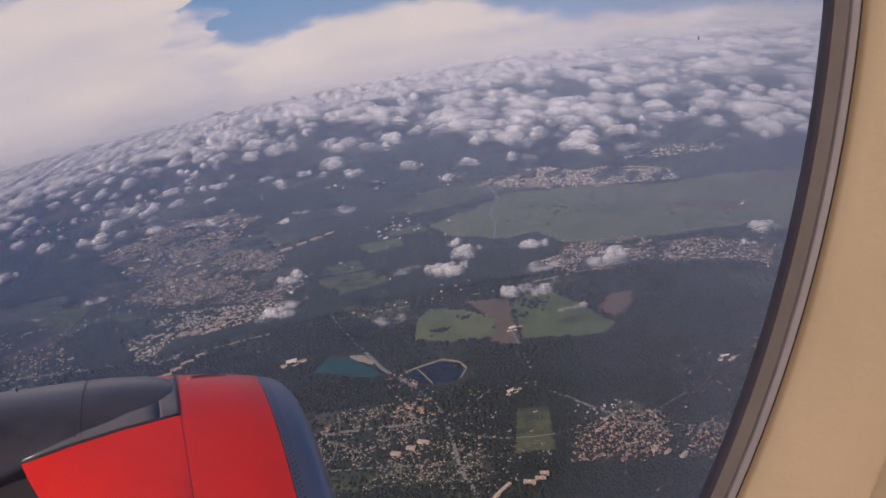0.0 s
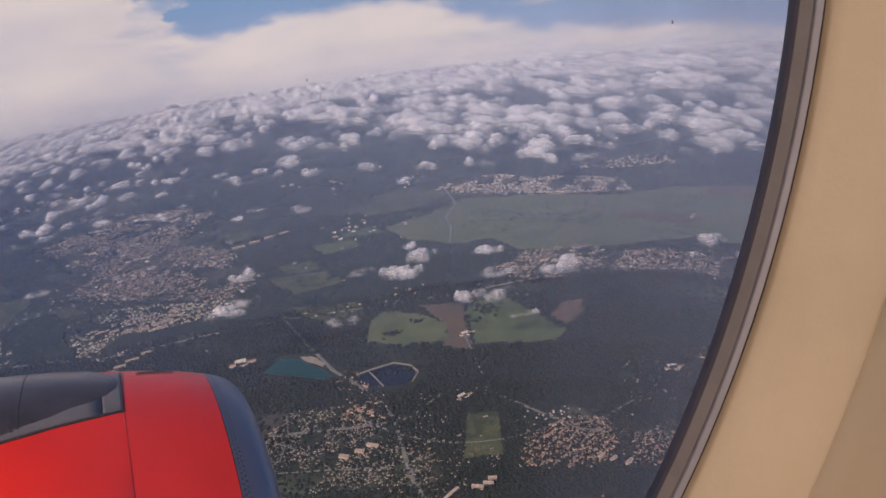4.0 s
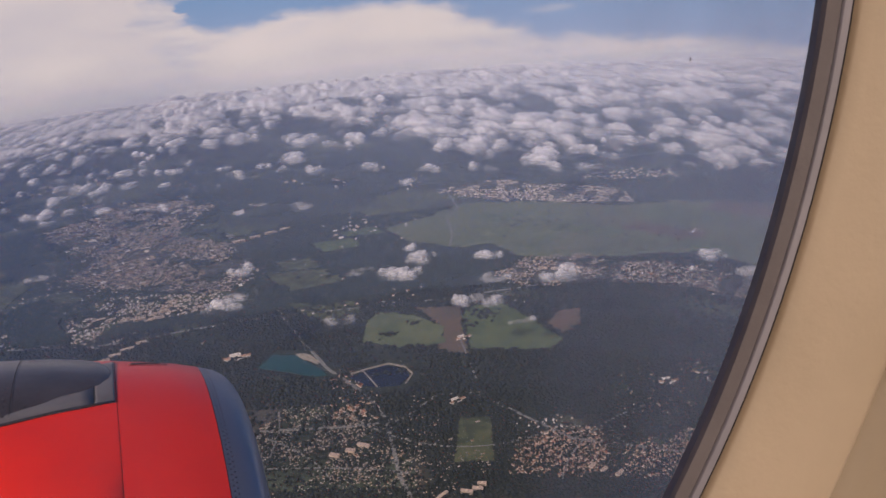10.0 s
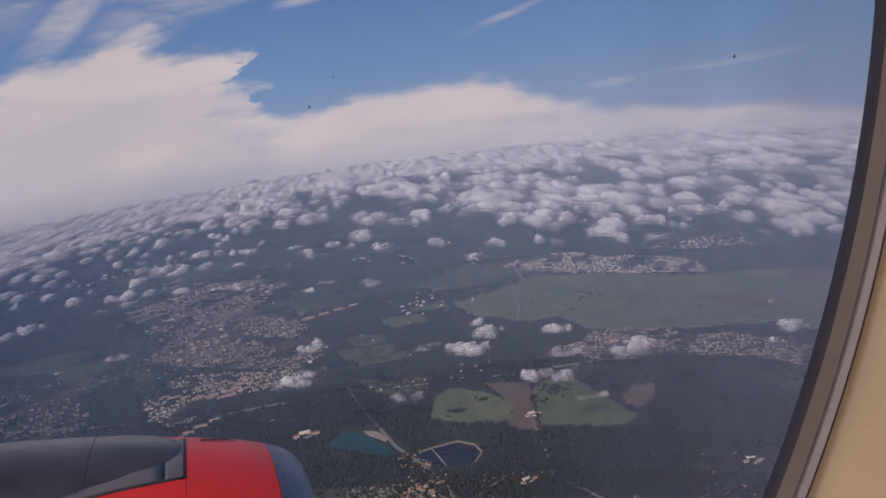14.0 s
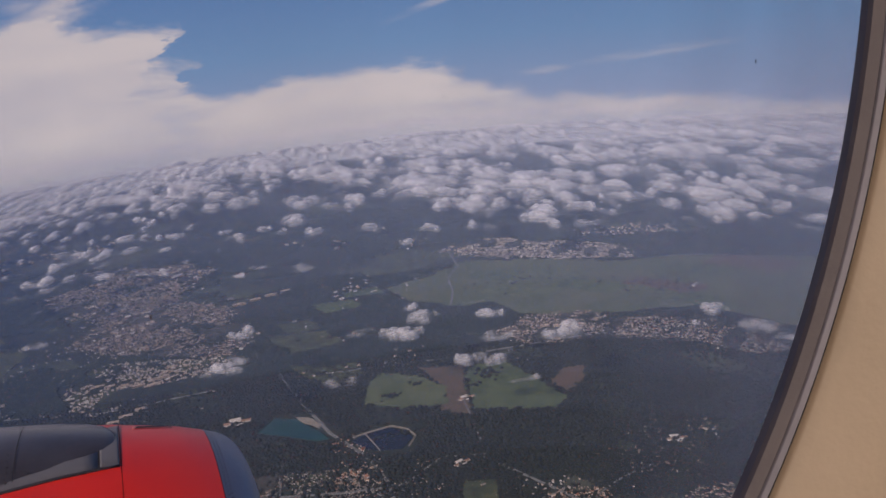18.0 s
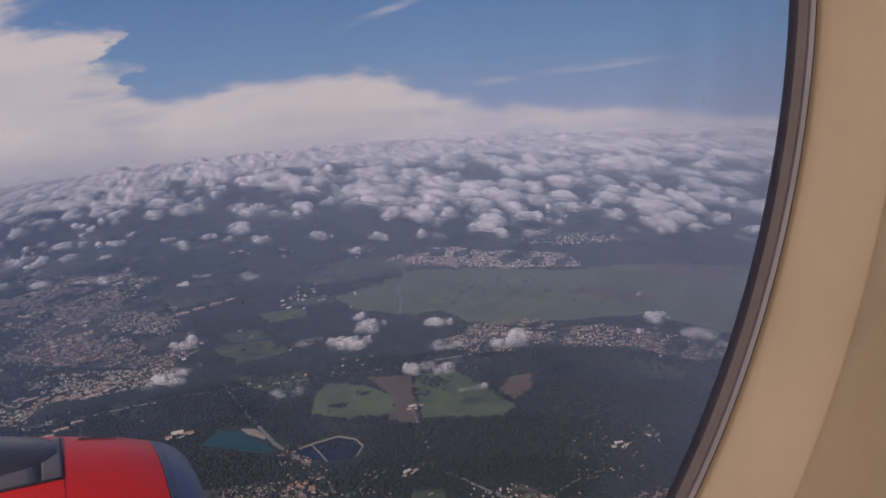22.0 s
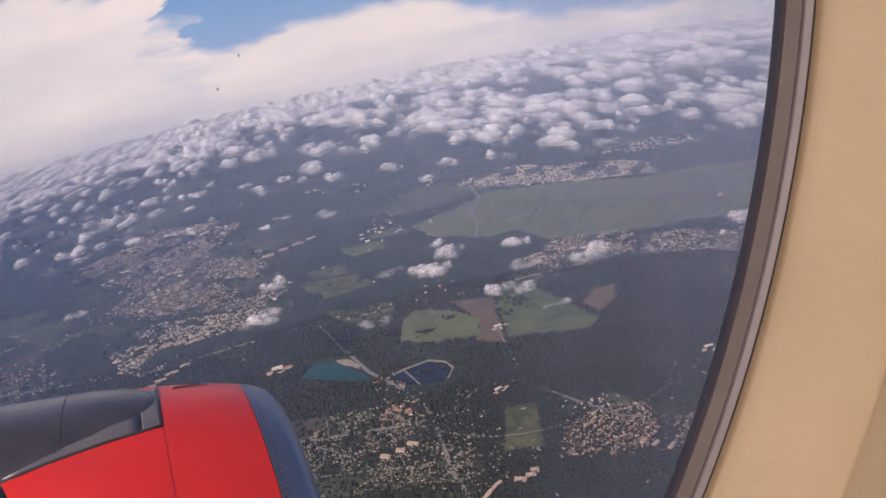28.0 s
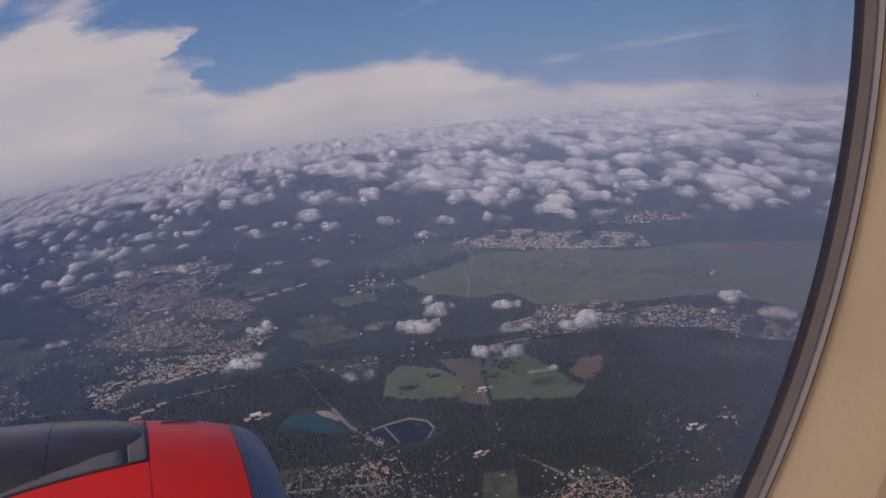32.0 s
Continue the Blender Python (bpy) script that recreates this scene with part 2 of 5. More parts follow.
FIELD = material("grass_field", (0.100, 0.128, 0.056), 0.9, vary=(0.050, 0.074, 0.036), scale=0.09, detail=8, bump=0.2, bump_scale=2)
PALE = material("pale_grass", (0.128, 0.148, 0.074), 0.9, vary=(0.072, 0.096, 0.046), scale=0.06, bump=0.2, bump_scale=2)
SOIL = material("bare_soil", (0.125, 0.085, 0.062), 0.95, vary=(0.090, 0.074, 0.052), scale=0.05, bump=0.2, bump_scale=2)
SCRUB = material("scrub_meadow", (0.082, 0.090, 0.044), 0.92, vary=(0.036, 0.050, 0.028), scale=0.12, spread=(0.4, 0.6), bump=0.3, bump_scale=2)
SAND = material("sandy_quarry_ground", (0.33, 0.275, 0.21), 0.9, vary=(0.22, 0.19, 0.145), scale=0.3)
TEAL = material("turquoise_quarry_water", (0.010, 0.060, 0.056), 0.35, vary=(0.008, 0.048, 0.048), scale=0.1)
NAVY = material("dark_blue_water", (0.014, 0.022, 0.040), 0.25, vary=(0.012, 0.018, 0.032), scale=0.1)
ROAD = material("pale_road", (0.20, 0.19, 0.17), 0.9, vary=(0.14, 0.14, 0.13), scale=0.2)
LEAF = material("forest_canopy", (0.045, 0.06, 0.032), 0.9, vary=(0.75, 0.8, 0.8), scale=0.03,
                island=[(0.0165, 0.0225, 0.0190), (0.0213, 0.0272, 0.0215), (0.0131, 0.0179, 0.0174), (0.0261, 0.0298, 0.0223), (0.0165, 0.0232, 0.0215), (0.0200, 0.0245, 0.0198)])
TOWNGROUND = material("town_streets_and_gardens", (0.080, 0.072, 0.066), 0.9, vary=(0.030, 0.038, 0.028), scale=0.12, detail=8, spread=(0.42, 0.58))
CANOPY = material("far_forest_canopy", (0.019, 0.031, 0.020), 0.9, vary=(0.012, 0.020, 0.015), scale=0.06, detail=8, bump=0.6, bump_scale=0.5)
WALLS = material("house_walls", (0.5, 0.45, 0.4), 0.9, vary=(0.8, 0.8, 0.8), scale=0.4,
                 island=[(0.62, 0.47, 0.33), (0.72, 0.62, 0.50), (0.54, 0.40, 0.29), (0.78, 0.68, 0.54), (0.46, 0.38, 0.31), (0.66, 0.50, 0.35)])
ROOF_MIX = material("roof_tiles", (0.2, 0.15, 0.12), 0.9, vary=(0.75, 0.75, 0.75), scale=0.5,
                    island=[(0.22, 0.15, 0.11), (0.30, 0.16, 0.10), (0.16, 0.14, 0.13), (0.40, 0.34, 0.28), (0.20, 0.17, 0.15), (0.12, 0.11, 0.11), (0.30, 0.24, 0.19)])
ROOF_RED = material("red_roof_tiles", (0.34, 0.15, 0.09), 0.9, vary=(0.8, 0.75, 0.75), scale=0.5,
                    island=[(0.36, 0.15, 0.09), (0.42, 0.19, 0.11), (0.30, 0.14, 0.09), (0.40, 0.24, 0.16), (0.26, 0.14, 0.10), (0.45, 0.30, 0.20)])
ROOF_FLAT = material("pale_flat_roofs", (0.4, 0.38, 0.35), 0.9, vary=(0.8, 0.8, 0.8), scale=0.5,
                     island=[(0.52, 0.44, 0.36), (0.34, 0.30, 0.27), (0.68, 0.60, 0.50), (0.24, 0.22, 0.21), (0.46, 0.35, 0.27)])


def ground_material(name="woods_and_fields", farmed=False):
    """Woods and fields: large patches, field parcels by Voronoi cells, fine mottling."""
    m = bpy.data.materials.new(name)
    m.use_nodes = True
    nt = m.node_tree
    N, L = nt.nodes.new, nt.links.new
    b = nt.nodes["Principled BSDF"]
    b.inputs["Roughness"].default_value = 0.95
    tc = N("ShaderNodeTexCoord")

    def tex(scale, detail=6, rough=0.6):
        n = N("ShaderNodeTexNoise")
        n.inputs["Scale"].default_value, n.inputs["Detail"].default_value, n.inputs["Roughness"].default_value = scale, detail, rough
        L(tc.outputs["Object"], n.inputs["Vector"])
        return n.outputs["Fac"]

    def ramp(v, stops, mode="LINEAR"):
        r = N("ShaderNodeValToRGB")
        r.color_ramp.interpolation = mode
        while len(r.color_ramp.elements) < len(stops):
            r.color_ramp.elements.new(0.5)
        for e, (p, c) in zip(r.color_ramp.elements, stops):
            e.position, e.color = p, (*c, 1) if len(c) == 3 else c
        L(v, r.inputs[0])
        return r.outputs[0]

    def mixc(f, a, c):
        n = N("ShaderNodeMixRGB")
        L(f, n.inputs[0])
        L(a, n.inputs[1])
        L(c, n.inputs[2])
        return n.outputs[0]

    wood = ramp(tex(0.13, 8, 0.7), [(0.3, (0.015, 0.022, 0.019)), (0.5, (0.022, 0.031, 0.024)), (0.72, (0.036, 0.043, 0.030))])
    vor = N("ShaderNodeTexVoronoi")
    vor.inputs["Scale"].default_value = 0.025
    vor.inputs["Randomness"].default_value = 0.9
    wp = N("ShaderNodeVectorMath")
    wp.operation = "MULTIPLY"
    wp.inputs[1].default_value = (0.7, 1.0, 1.0)
    L(tc.outputs["Object"], wp.inputs[0])
    L(wp.outputs[0], vor.inputs["Vector"])
    sepc = N("ShaderNodeSeparateColor")
    L(vor.outputs["Color"], sepc.inputs[0])
    parcel = ramp(sepc.outputs[0], [(0.0, (0.058, 0.072, 0.045)), (0.25, (0.040, 0.052, 0.034)), (0.45, (0.075, 0.086, 0.052)),
                                    (0.62, (0.068, 0.060, 0.048)), (0.75, (0.050, 0.064, 0.042)), (0.9, (0.082, 0.084, 0.060))], "CONSTANT")
    pick = ramp(sepc.outputs[1], [(0.0, (0, 0, 0)), (0.32, (0, 0, 0)), (0.36, (0.8, 0.8, 0.8)), (1.0, (1, 1, 1))])
    open_ = ramp(tex(0.0065, 6, 0.62), [(0.44, (0, 0, 0)), (0.52, (1, 1, 1))])
    mul = N("ShaderNodeMath")
    mul.operation = "MULTIPLY"
    L(pick, mul.inputs[0])
    L(open_, mul.inputs[1])
    if farmed:
        soft = N("ShaderNodeMixRGB")
        soft.inputs[0].default_value = 0.55
        L(parcel, soft.inputs[1])
        L(ramp(tex(0.03, 6, 0.6), [(0.3, (0.105, 0.135, 0.060)), (0.7, (0.160, 0.172, 0.082))]), soft.inputs[2])
        L(soft.outputs[0], b.inputs["Base Color"])
    else:
        L(mixc(mul.outputs[0], wood, parcel), b.inputs["Base Color"])
    bp = N("ShaderNodeBump")
    bp.inputs["Strength"].default_value = 0.5
    bp.inputs["Distance"].default_value = 2.0
    L(tex(0.35, 4), bp.inputs["Height"])
    L(bp.outputs[0], b.inputs["Normal"])
    return m


def cloud_material(name, density, scale):
    """Mist of water drops: white, lit through and through; it thins out towards the rims of the heaps (attribute veil)."""
    m = bpy.data.materials.new(name)
    m.use_nodes = True
    nt = m.node_tree
    nt.nodes.clear()
    N, L = nt.nodes.new, nt.links.new
    d, tr, t = N("ShaderNodeBsdfDiffuse"), N("ShaderNodeBsdfTranslucent"), N("ShaderNodeBsdfTransparent")
    for s in (d, tr):
        s.inputs[0].default_value = (0.97, 0.94, 0.92, 1)
    lit = N("ShaderNodeMixShader")
    lit.inputs[0].default_value = 0.30
    L(d.outputs[0], lit.inputs[1])
    L(tr.outputs[0], lit.inputs[2])
    tc, n = N("ShaderNodeTexCoord"), N("ShaderNodeTexNoise")
    n.inputs["Scale"].default_value, n.inputs["Detail"].default_value, n.inputs["Roughness"].default_value = scale, 6, 0.6
    L(tc.outputs["Object"], n.inputs["Vector"])
    at = N("ShaderNodeAttribute")
    at.attribute_name = "veil"
    add = N("ShaderNodeMath")
    add.operation = "MULTIPLY_ADD"
    L(n.outputs["Fac"], add.inputs[0])
    add.inputs[1].default_value = 0.9
    L(at.outputs["Fac"], add.inputs[2])
    r = N("ShaderNodeMapRange")
    r.interpolation_type = "SMOOTHSTEP"
    r.inputs["From Min"].default_value, r.inputs["From Max"].default_value = 0.28, 1.55
    r.inputs["To Max"].default_value = density
    L(add.outputs[0], r.inputs["Value"])
    mx = N("ShaderNodeMixShader")
    L(r.outputs[0], mx.inputs[0])
    L(t.outputs[0], mx.inputs[1])
    L(lit.outputs[0], mx.inputs[2])
    out = N("ShaderNodeOutputMaterial")
    L(mx.outputs[0], out.inputs[0])
    return m


def haze_material(name, amount, top, tone, far):
    """A see-through shell that imitates haze: its blue, paling with tone, is painted in; thickest near the ground."""
    m = bpy.data.materials.new(name)
    m.use_nodes = True
    nt = m.node_tree
    nt.nodes.clear()
    N, L = nt.nodes.new, nt.links.new
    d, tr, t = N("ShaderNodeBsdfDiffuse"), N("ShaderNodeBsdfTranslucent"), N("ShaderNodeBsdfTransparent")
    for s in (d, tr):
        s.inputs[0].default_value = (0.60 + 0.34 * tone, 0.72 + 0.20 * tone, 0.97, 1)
    lit = N("ShaderNodeMixShader")
    lit.inputs[0].default_value = 0.5
    L(d.outputs[0], lit.inputs[1])
    L(tr.outputs[0], lit.inputs[2])
    tc, sep = N("ShaderNodeTexCoord"), N("ShaderNodeSeparateXYZ")
    L(tc.outputs["Object"], sep.inputs[0])
    r = N("ShaderNodeMapRange")
    r.interpolation_type = "SMOOTHSTEP"
    r.inputs["From Min"].default_value, r.inputs["From Max"].default_value = top, top - 75.0
    r.inputs["To Max"].default_value = amount
    L(sep.outputs[2], r.inputs["Value"])
    # denser towards the tail, to pale the land there
    w = N("ShaderNodeMapRange")
    w.interpolation_type = "SMOOTHSTEP"
    w.inputs["From Min"].default_value, w.inputs["From Max"].default_value = -0.08 * far, -0.75 * far
    w.inputs["To Min"].default_value, w.inputs["To Max"].default_value = 1.0, 1.6
    L(sep.outputs[0], w.inputs["Value"])
    mul = N("ShaderNodeMath")
    mul.operation = "MULTIPLY"
    L(r.outputs[0], mul.inputs[0])
    L(w.outputs[0], mul.inputs[1])
    mx = N("ShaderNodeMixShader")
    L(mul.outputs[0], mx.inputs[0])
    L(t.outputs[0], mx.inputs[1])
    L(lit.outputs[0], mx.inputs[2])
    out = N("ShaderNodeOutputMaterial")
    L(mx.outputs[0], out.inputs[0])
    return m


def pane_material():
    """Scratched, slightly dusty acrylic: clear, a faint gloss and a faint grey scatter with vertical streaks; the
    scatter also imitates veiling haze and an edge reflection.
    """
    m = bpy.data.materials.new("scratched_acrylic")
    m.use_nodes = True
    nt = m.node_tree
    nt.nodes.clear()
    N, L = nt.nodes.new, nt.links.new
    t, g, d = N("ShaderNodeBsdfTransparent"), N("ShaderNodeBsdfGlossy"), N("ShaderNodeBsdfTranslucent")
    t.inputs[0].default_value = (0.97, 0.97, 0.97, 1)
    g.inputs["Roughness"].default_value = 0.08
    d.inputs[0].default_value = (0.8, 0.78, 0.78, 1)
    m1, m2 = N("ShaderNodeMixShader"), N("ShaderNodeMixShader")
    m1.inputs[0].default_value = 0.0
    L(t.outputs[0], m1.inputs[1])
    L(g.outputs[0], m1.inputs[2])
    tc, mp, n = N("ShaderNodeTexCoord"), N("ShaderNodeMapping"), N("ShaderNodeTexNoise")
    mp.inputs["Scale"].default_value = (18, 1, 4)
    L(tc.outputs["Object"], mp.inputs[0])
    L(mp.outputs[0], n.inputs["Vector"])
    n.inputs["Scale"].default_value, n.inputs["Detail"].default_value = 1.6, 4
    r = N("ShaderNodeMapRange")
    r.inputs["From Min"].default_value, r.inputs["From Max"].default_value = 0.35, 0.8
    r.inputs["To Min"].default_value, r.inputs["To Max"].default_value = 0.012, 0.070
    L(n.outputs["Fac"], r.inputs["Value"])
    sep = N("ShaderNodeSeparateXYZ")
    L(tc.outputs["Object"], sep.inputs[0])
    # paler towards the front edge: a hazy reflection painted as stronger scatter
    rim = N("ShaderNodeMapRange")
    rim.interpolation_type = "SMOOTHSTEP"
    rim.inputs["From Min"].default_value, rim.inputs["From Max"].default_value = 0.06, 0.15
    rim.inputs["To Max"].default_value = 3.0
    L(sep.outputs[0], rim.inputs["Value"])
    dust_and_glare = N("ShaderNodeMath")
    dust_and_glare.operation = "MULTIPLY_ADD"
    L(r.outputs[0], dust_and_glare.inputs[0])
    L(rim.outputs[0], dust_and_glare.inputs[1])
    L(r.outputs[0], dust_and_glare.inputs[2])
    L(dust_and_glare.outputs[0], m2.inputs[0])
    L(m1.outputs[0], m2.inputs[1])
    L(d.outputs[0], m2.inputs[2])
    out = N("ShaderNodeOutputMaterial")
    L(m2.outputs[0], out.inputs[0])
    return m


GROUND = ground_material()
PLAIN = ground_material("open_farmland", True)
CLOUD = cloud_material("cumulus_mist", 0.44, 0.30)
DECK = cloud_material("cloud_deck_mist", 0.78, 0.13)
WISP = cloud_material("thin_cloud_mist", 0.22, 0.28)
PANE = pane_material()

# ---------------------------------------------------------------- mesh helpers


def finish(name, bm, mat, parent=None, label="", smooth=True):
    me = bpy.data.meshes.new(name)
    bm.to_mesh(me)
    bm.free()
    for p in me.polygons:
        p.use_smooth = smooth
    me.materials.append(mat)
    ob = new(name, me)
    if parent:
        ob.parent = parent
    if label:
        tagged(ob, label)
    return ob


def part(name, bm, mat, parent, label="", smooth=True):
    return finish(name, bm, mat, parent, label, smooth)


def arrays(name, verts, quads=None, tris=None, mats=(), qmat=None, tmat=None, smooth=False, veil=None):
    """A mesh object from numpy arrays of corners, quads and triangles."""
    me = bpy.data.meshes.new(name)
    nq = 0 if quads is None else len(quads)
    nt_ = 0 if tris is None else len(tris)
    me.vertices.add(len(verts))
    me.vertices.foreach_set("co", np.ascontiguousarray(verts, np.float32).ravel())
    loops = np.concatenate([a.ravel() for a in ([] if nq == 0 else [quads]) + ([] if nt_ == 0 else [tris])]).astype(np.int32)
    me.loops.add(len(loops))
    me.loops.foreach_set("vertex_index", loops)
    me.polygons.add(nq + nt_)
    start = np.concatenate([np.arange(nq) * 4, nq * 4 + np.arange(nt_) * 3]).astype(np.int32)
    me.polygons.foreach_set("loop_start", start)
    me.polygons.foreach_set("loop_total", np.concatenate([np.full(nq, 4), np.full(nt_, 3)]).astype(np.int32))
    mi = np.zeros(nq + nt_, np.int32)
    if qmat is not None:
        mi[:nq] = qmat
    if tmat is not None:
        mi[nq:] = tmat
    me.polygons.foreach_set("material_index", mi)
    me.polygons.foreach_set("use_smooth", np.full(nq + nt_, smooth))
    me.update(calc_edges=True)
    if veil is not None:
        at = me.attributes.new("veil", "FLOAT", "POINT")
        at.data.foreach_set("value", veil.astype(np.float32))
    for mm in mats:
        me.materials.append(mm)
    return me


def loft(rings, close=True, cap=False):
    """A bmesh skin through rings of equal length."""
    bm = bmesh.new()
    vs = [[bm.verts.new(p) for p in r] for r in rings]
    n = len(rings[0])
    for a, b in zip(vs, vs[1:]):
        for i in range(n if close else n - 1):
            j = (i + 1) % n
            bm.faces.new((a[i], a[j], b[j], b[i]))
    if cap:
        bm.faces.new(vs[0][::-1])
        bm.faces.new(vs[-1])
    return bm


def slab(poly, z0, z1):
    """A low prism over a polygon of (x, y)."""
    bm = bmesh.new()
    lo = [bm.verts.new((x, y, z0)) for x, y in poly]
    hi = [bm.verts.new((x, y, z1)) for x, y in poly]
    n = len(poly)
    f = bm.faces.new(hi)
    for i in range(n):
        j = (i + 1) % n
        bm.faces.new((lo[i], lo[j], hi[j], hi[i]))
    bmesh.ops.triangulate(bm, faces=[f])
    bmesh.ops.recalc_face_normals(bm, faces=bm.faces)
    return bm


def inside(poly, x, y):
    """Which of the points lie in the polygon."""
    c = np.zeros(len(x), bool)
    n = len(poly)
    for i in range(n):
        (x0, y0), (x1, y1) = poly[i], poly[i - 1]
        hit = ((y0 > y) != (y1 > y)) & (x < (x1 - x0) * (y - y0) / (y1 - y0 + 1e-9) + x0)
        c ^= hit
    return c


def ragged(poly, step=8.0, amount=2.5, seed=0):
    """The polygon's outline cut into short, uneven steps."""
    rnd = random.Random(seed)
    out = []
    n = len(poly)
    for i in range(n):
        (x0, y0), (x1, y1) = poly[i], poly[(i + 1) % n]
        k = max(1, int(math.hypot(x1 - x0, y1 - y0) / step))
        for j in range(k):
            u = j / k
            out.append((x0 + (x1 - x0) * u + rnd.uniform(-amount, amount), y0 + (y1 - y0) * u + rnd.uniform(-amount, amount)))
    return out


RNG_TABLE = np.random.default_rng(5).random((256, 256))


def value_noise(x, y):
    """Smooth random field over the plane, 0 to 1."""
    xi, yi = np.floor(x).astype(int), np.floor(y).astype(int)
    u, v = x - xi, y - yi
    u, v = u * u * (3 - 2 * u), v * v * (3 - 2 * v)
    t = RNG_TABLE
    a, b = t[xi & 255, yi & 255], t[(xi + 1) & 255, yi & 255]
    c, d = t[xi & 255, (yi + 1) & 255], t[(xi + 1) & 255, (yi + 1) & 255]
    return a * (1 - u) * (1 - v) + b * u * (1 - v) + c * (1 - u) * v + d * u * v


def fbm(x, y, octaves=5, gain=0.5, billow=False):
    """Octaves of value noise, about -1 to 1; billow makes round heaps with sharp valleys."""
    s, amp, tot = 0, 1.0, 0.0
    for k in range(octaves):
        n = value_noise(x * 2 ** k + 17.3 * k, y * 2 ** k - 9.1 * k) * 2 - 1
        s = s + amp * ((1 - 2.2 * np.abs(n)) if billow else n)
        tot += amp
        amp *= gain
    return s / tot


# ---------------------------------------------------------------- the land
# plan of the land, metres from below the eye: x along the flight, y outwards
CITY_WEST = [(-341, 972), (-231, 914), (-197, 919), (-144, 861), (-169, 805), (-175, 760), (-119, 711), (-83, 630), (-83, 597), (-111, 579), (-205, 622), (-260, 662), (-241, 718), (-349, 837), (-320, 865), (-280, 886)]
BLOCKS = [(-240, 571), (-211, 607), (-161, 596), (-101, 572), (-108, 548), (-173, 542), (-177, 504), (-210, 518)]
EAST_CITY = [(119, 802), (157, 833), (206, 827), (236, 785), (265, 786), (321, 737), (312, 686), (239, 712), (155, 763)]
EAST_CITY_FAR = [(293, 824), (347, 828), (421, 794), (438, 758), (345, 774), (288, 792)]
EDGE_TOWN = [(123, 541), (156, 567), (206, 559), (223, 537), (271, 519), (304, 479), (326, 433), (294, 433), (262, 473), (211, 497), (189, 503), (141, 503)]
FARMLAND = [(43, 694), (88, 714), (140, 752), (211, 725), (296, 679), (353, 677), (478, 621), (427, 514), (356, 461), (305, 534), (256, 541), (193, 552), (153, 573), (137, 612), (94, 616), (56, 655)]
FIELD_A = [(3, 455), (10, 487), (22, 497), (46, 484), (63, 458), (58, 434), (28, 440)]
FIELD_B = [(49, 497), (83, 489), (77, 457), (73, 416), (55, 426), (63, 459)]
FIELD_C = [(85, 487), (115, 484), (135, 434), (141, 419), (131, 405), (76, 422), (79, 456)]
FIELD_D = [(150, 459), (168, 459), (163, 441), (145, 423), (138, 440)]
POOL = [(-69, 439), (-59, 454), (-43, 448), (-22, 416), (-30, 416)]
RESERVOIR = [(-8, 408), (2, 413), (17, 416), (28, 409), (31, 399), (23, 389), (10, 391), (-0, 396)]
SANDY = [(-44, 451), (-36, 449), (-27, 435), (-28, 431), (-41, 445)]
NEAR_TOWN = [(-81, 389), (-36, 382), (-9, 378), (6, 358), (1, 334), (-37, 336), (-75, 344)]
NEAR_TOWN_B = [(-75, 343), (-37, 335), (0, 333), (29, 315), (31, 291), (-78, 313)]
RED_TOWN = [(80, 313), (105, 321), (126, 317), (126, 295), (113, 279), (69, 290)]
MID_TOWN = [(82, 335), (105, 331), (119, 323), (101, 320), (82, 324)]
PITCH = [(53, 345), (71, 341), (64, 302), (43, 307)]
TOWN_C = [(128, 291), (158, 301), (196, 303), (194, 286), (168, 262), (120, 274)]
TOWN_D = [(263, 334), (297, 342), (267, 259), (229, 221), (204, 242)]
TOWN_E = [(204, 359), (224, 362), (226, 350), (203, 345)]
CLEARING = [(-419, 694), (-360, 716), (-290, 663), (-296, 613), (-357, 672)]
WEST_VILLAGE = [(-434, 591), (-331, 641), (-257, 533), (-263, 455), (-337, 519), (-413, 525)]
FAR_VILLAGE = [(-611, 797), (-507, 845), (-483, 808), (-578, 742)]
MID_FIELDS = [[(-125, 768), (-99, 760), (-94, 726), (-118, 732)], [(-2, 699), (34, 703), (43, 679), (2, 681)], [(19, 765), (73, 776), (81, 739), (30, 742)], [(42, 820), (104, 814), (112, 773), (59, 775)], [(-33, 674), (13, 677), (16, 650), (-22, 645)], [(-65, 636), (-33, 635), (-23, 608), (-54, 608)], [(-226, 1278), (-165, 1253), (-150, 1196), (-196, 1197)]]
MEADOW = [(-53, 539), (2, 524), (7, 501), (-18, 493), (-37, 509)]
MEADOW_B = [(-74, 609), (-13, 602), (-5, 567), (-53, 562)]


def drop(x, y):
    """How far the round land lies under the level at its middle."""
    return -(x * x + y * y) / (2 * CURVE)


def land():
    """One sheet of ground out to the horizon, finer towards the middle."""
    radii = np.concatenate([[0], np.geomspace(40, 4600, 120)])
    seg = 300
    a = np.linspace(0, 2 * pi, seg, endpoint=False)
    rings = [[(r * cos(t), r * sin(t), drop(r, 0)) for t in a] for r in radii[1:]]
    bm = loft(rings)
    bm.verts.ensure_lookup_table()
    bm.faces.new([bm.verts[i] for i in range(seg)])
    bmesh.ops.recalc_face_normals(bm, faces=bm.faces)
    if sum(f.normal.z for f in bm.faces) < 0:
        bmesh.ops.reverse_faces(bm, faces=bm.faces)
    ob = finish("ground", bm, GROUND)
    tagged(ob, "dark green wooded lowland with patchwork fields reaching the horizon", "ground", kind="structure")


land()


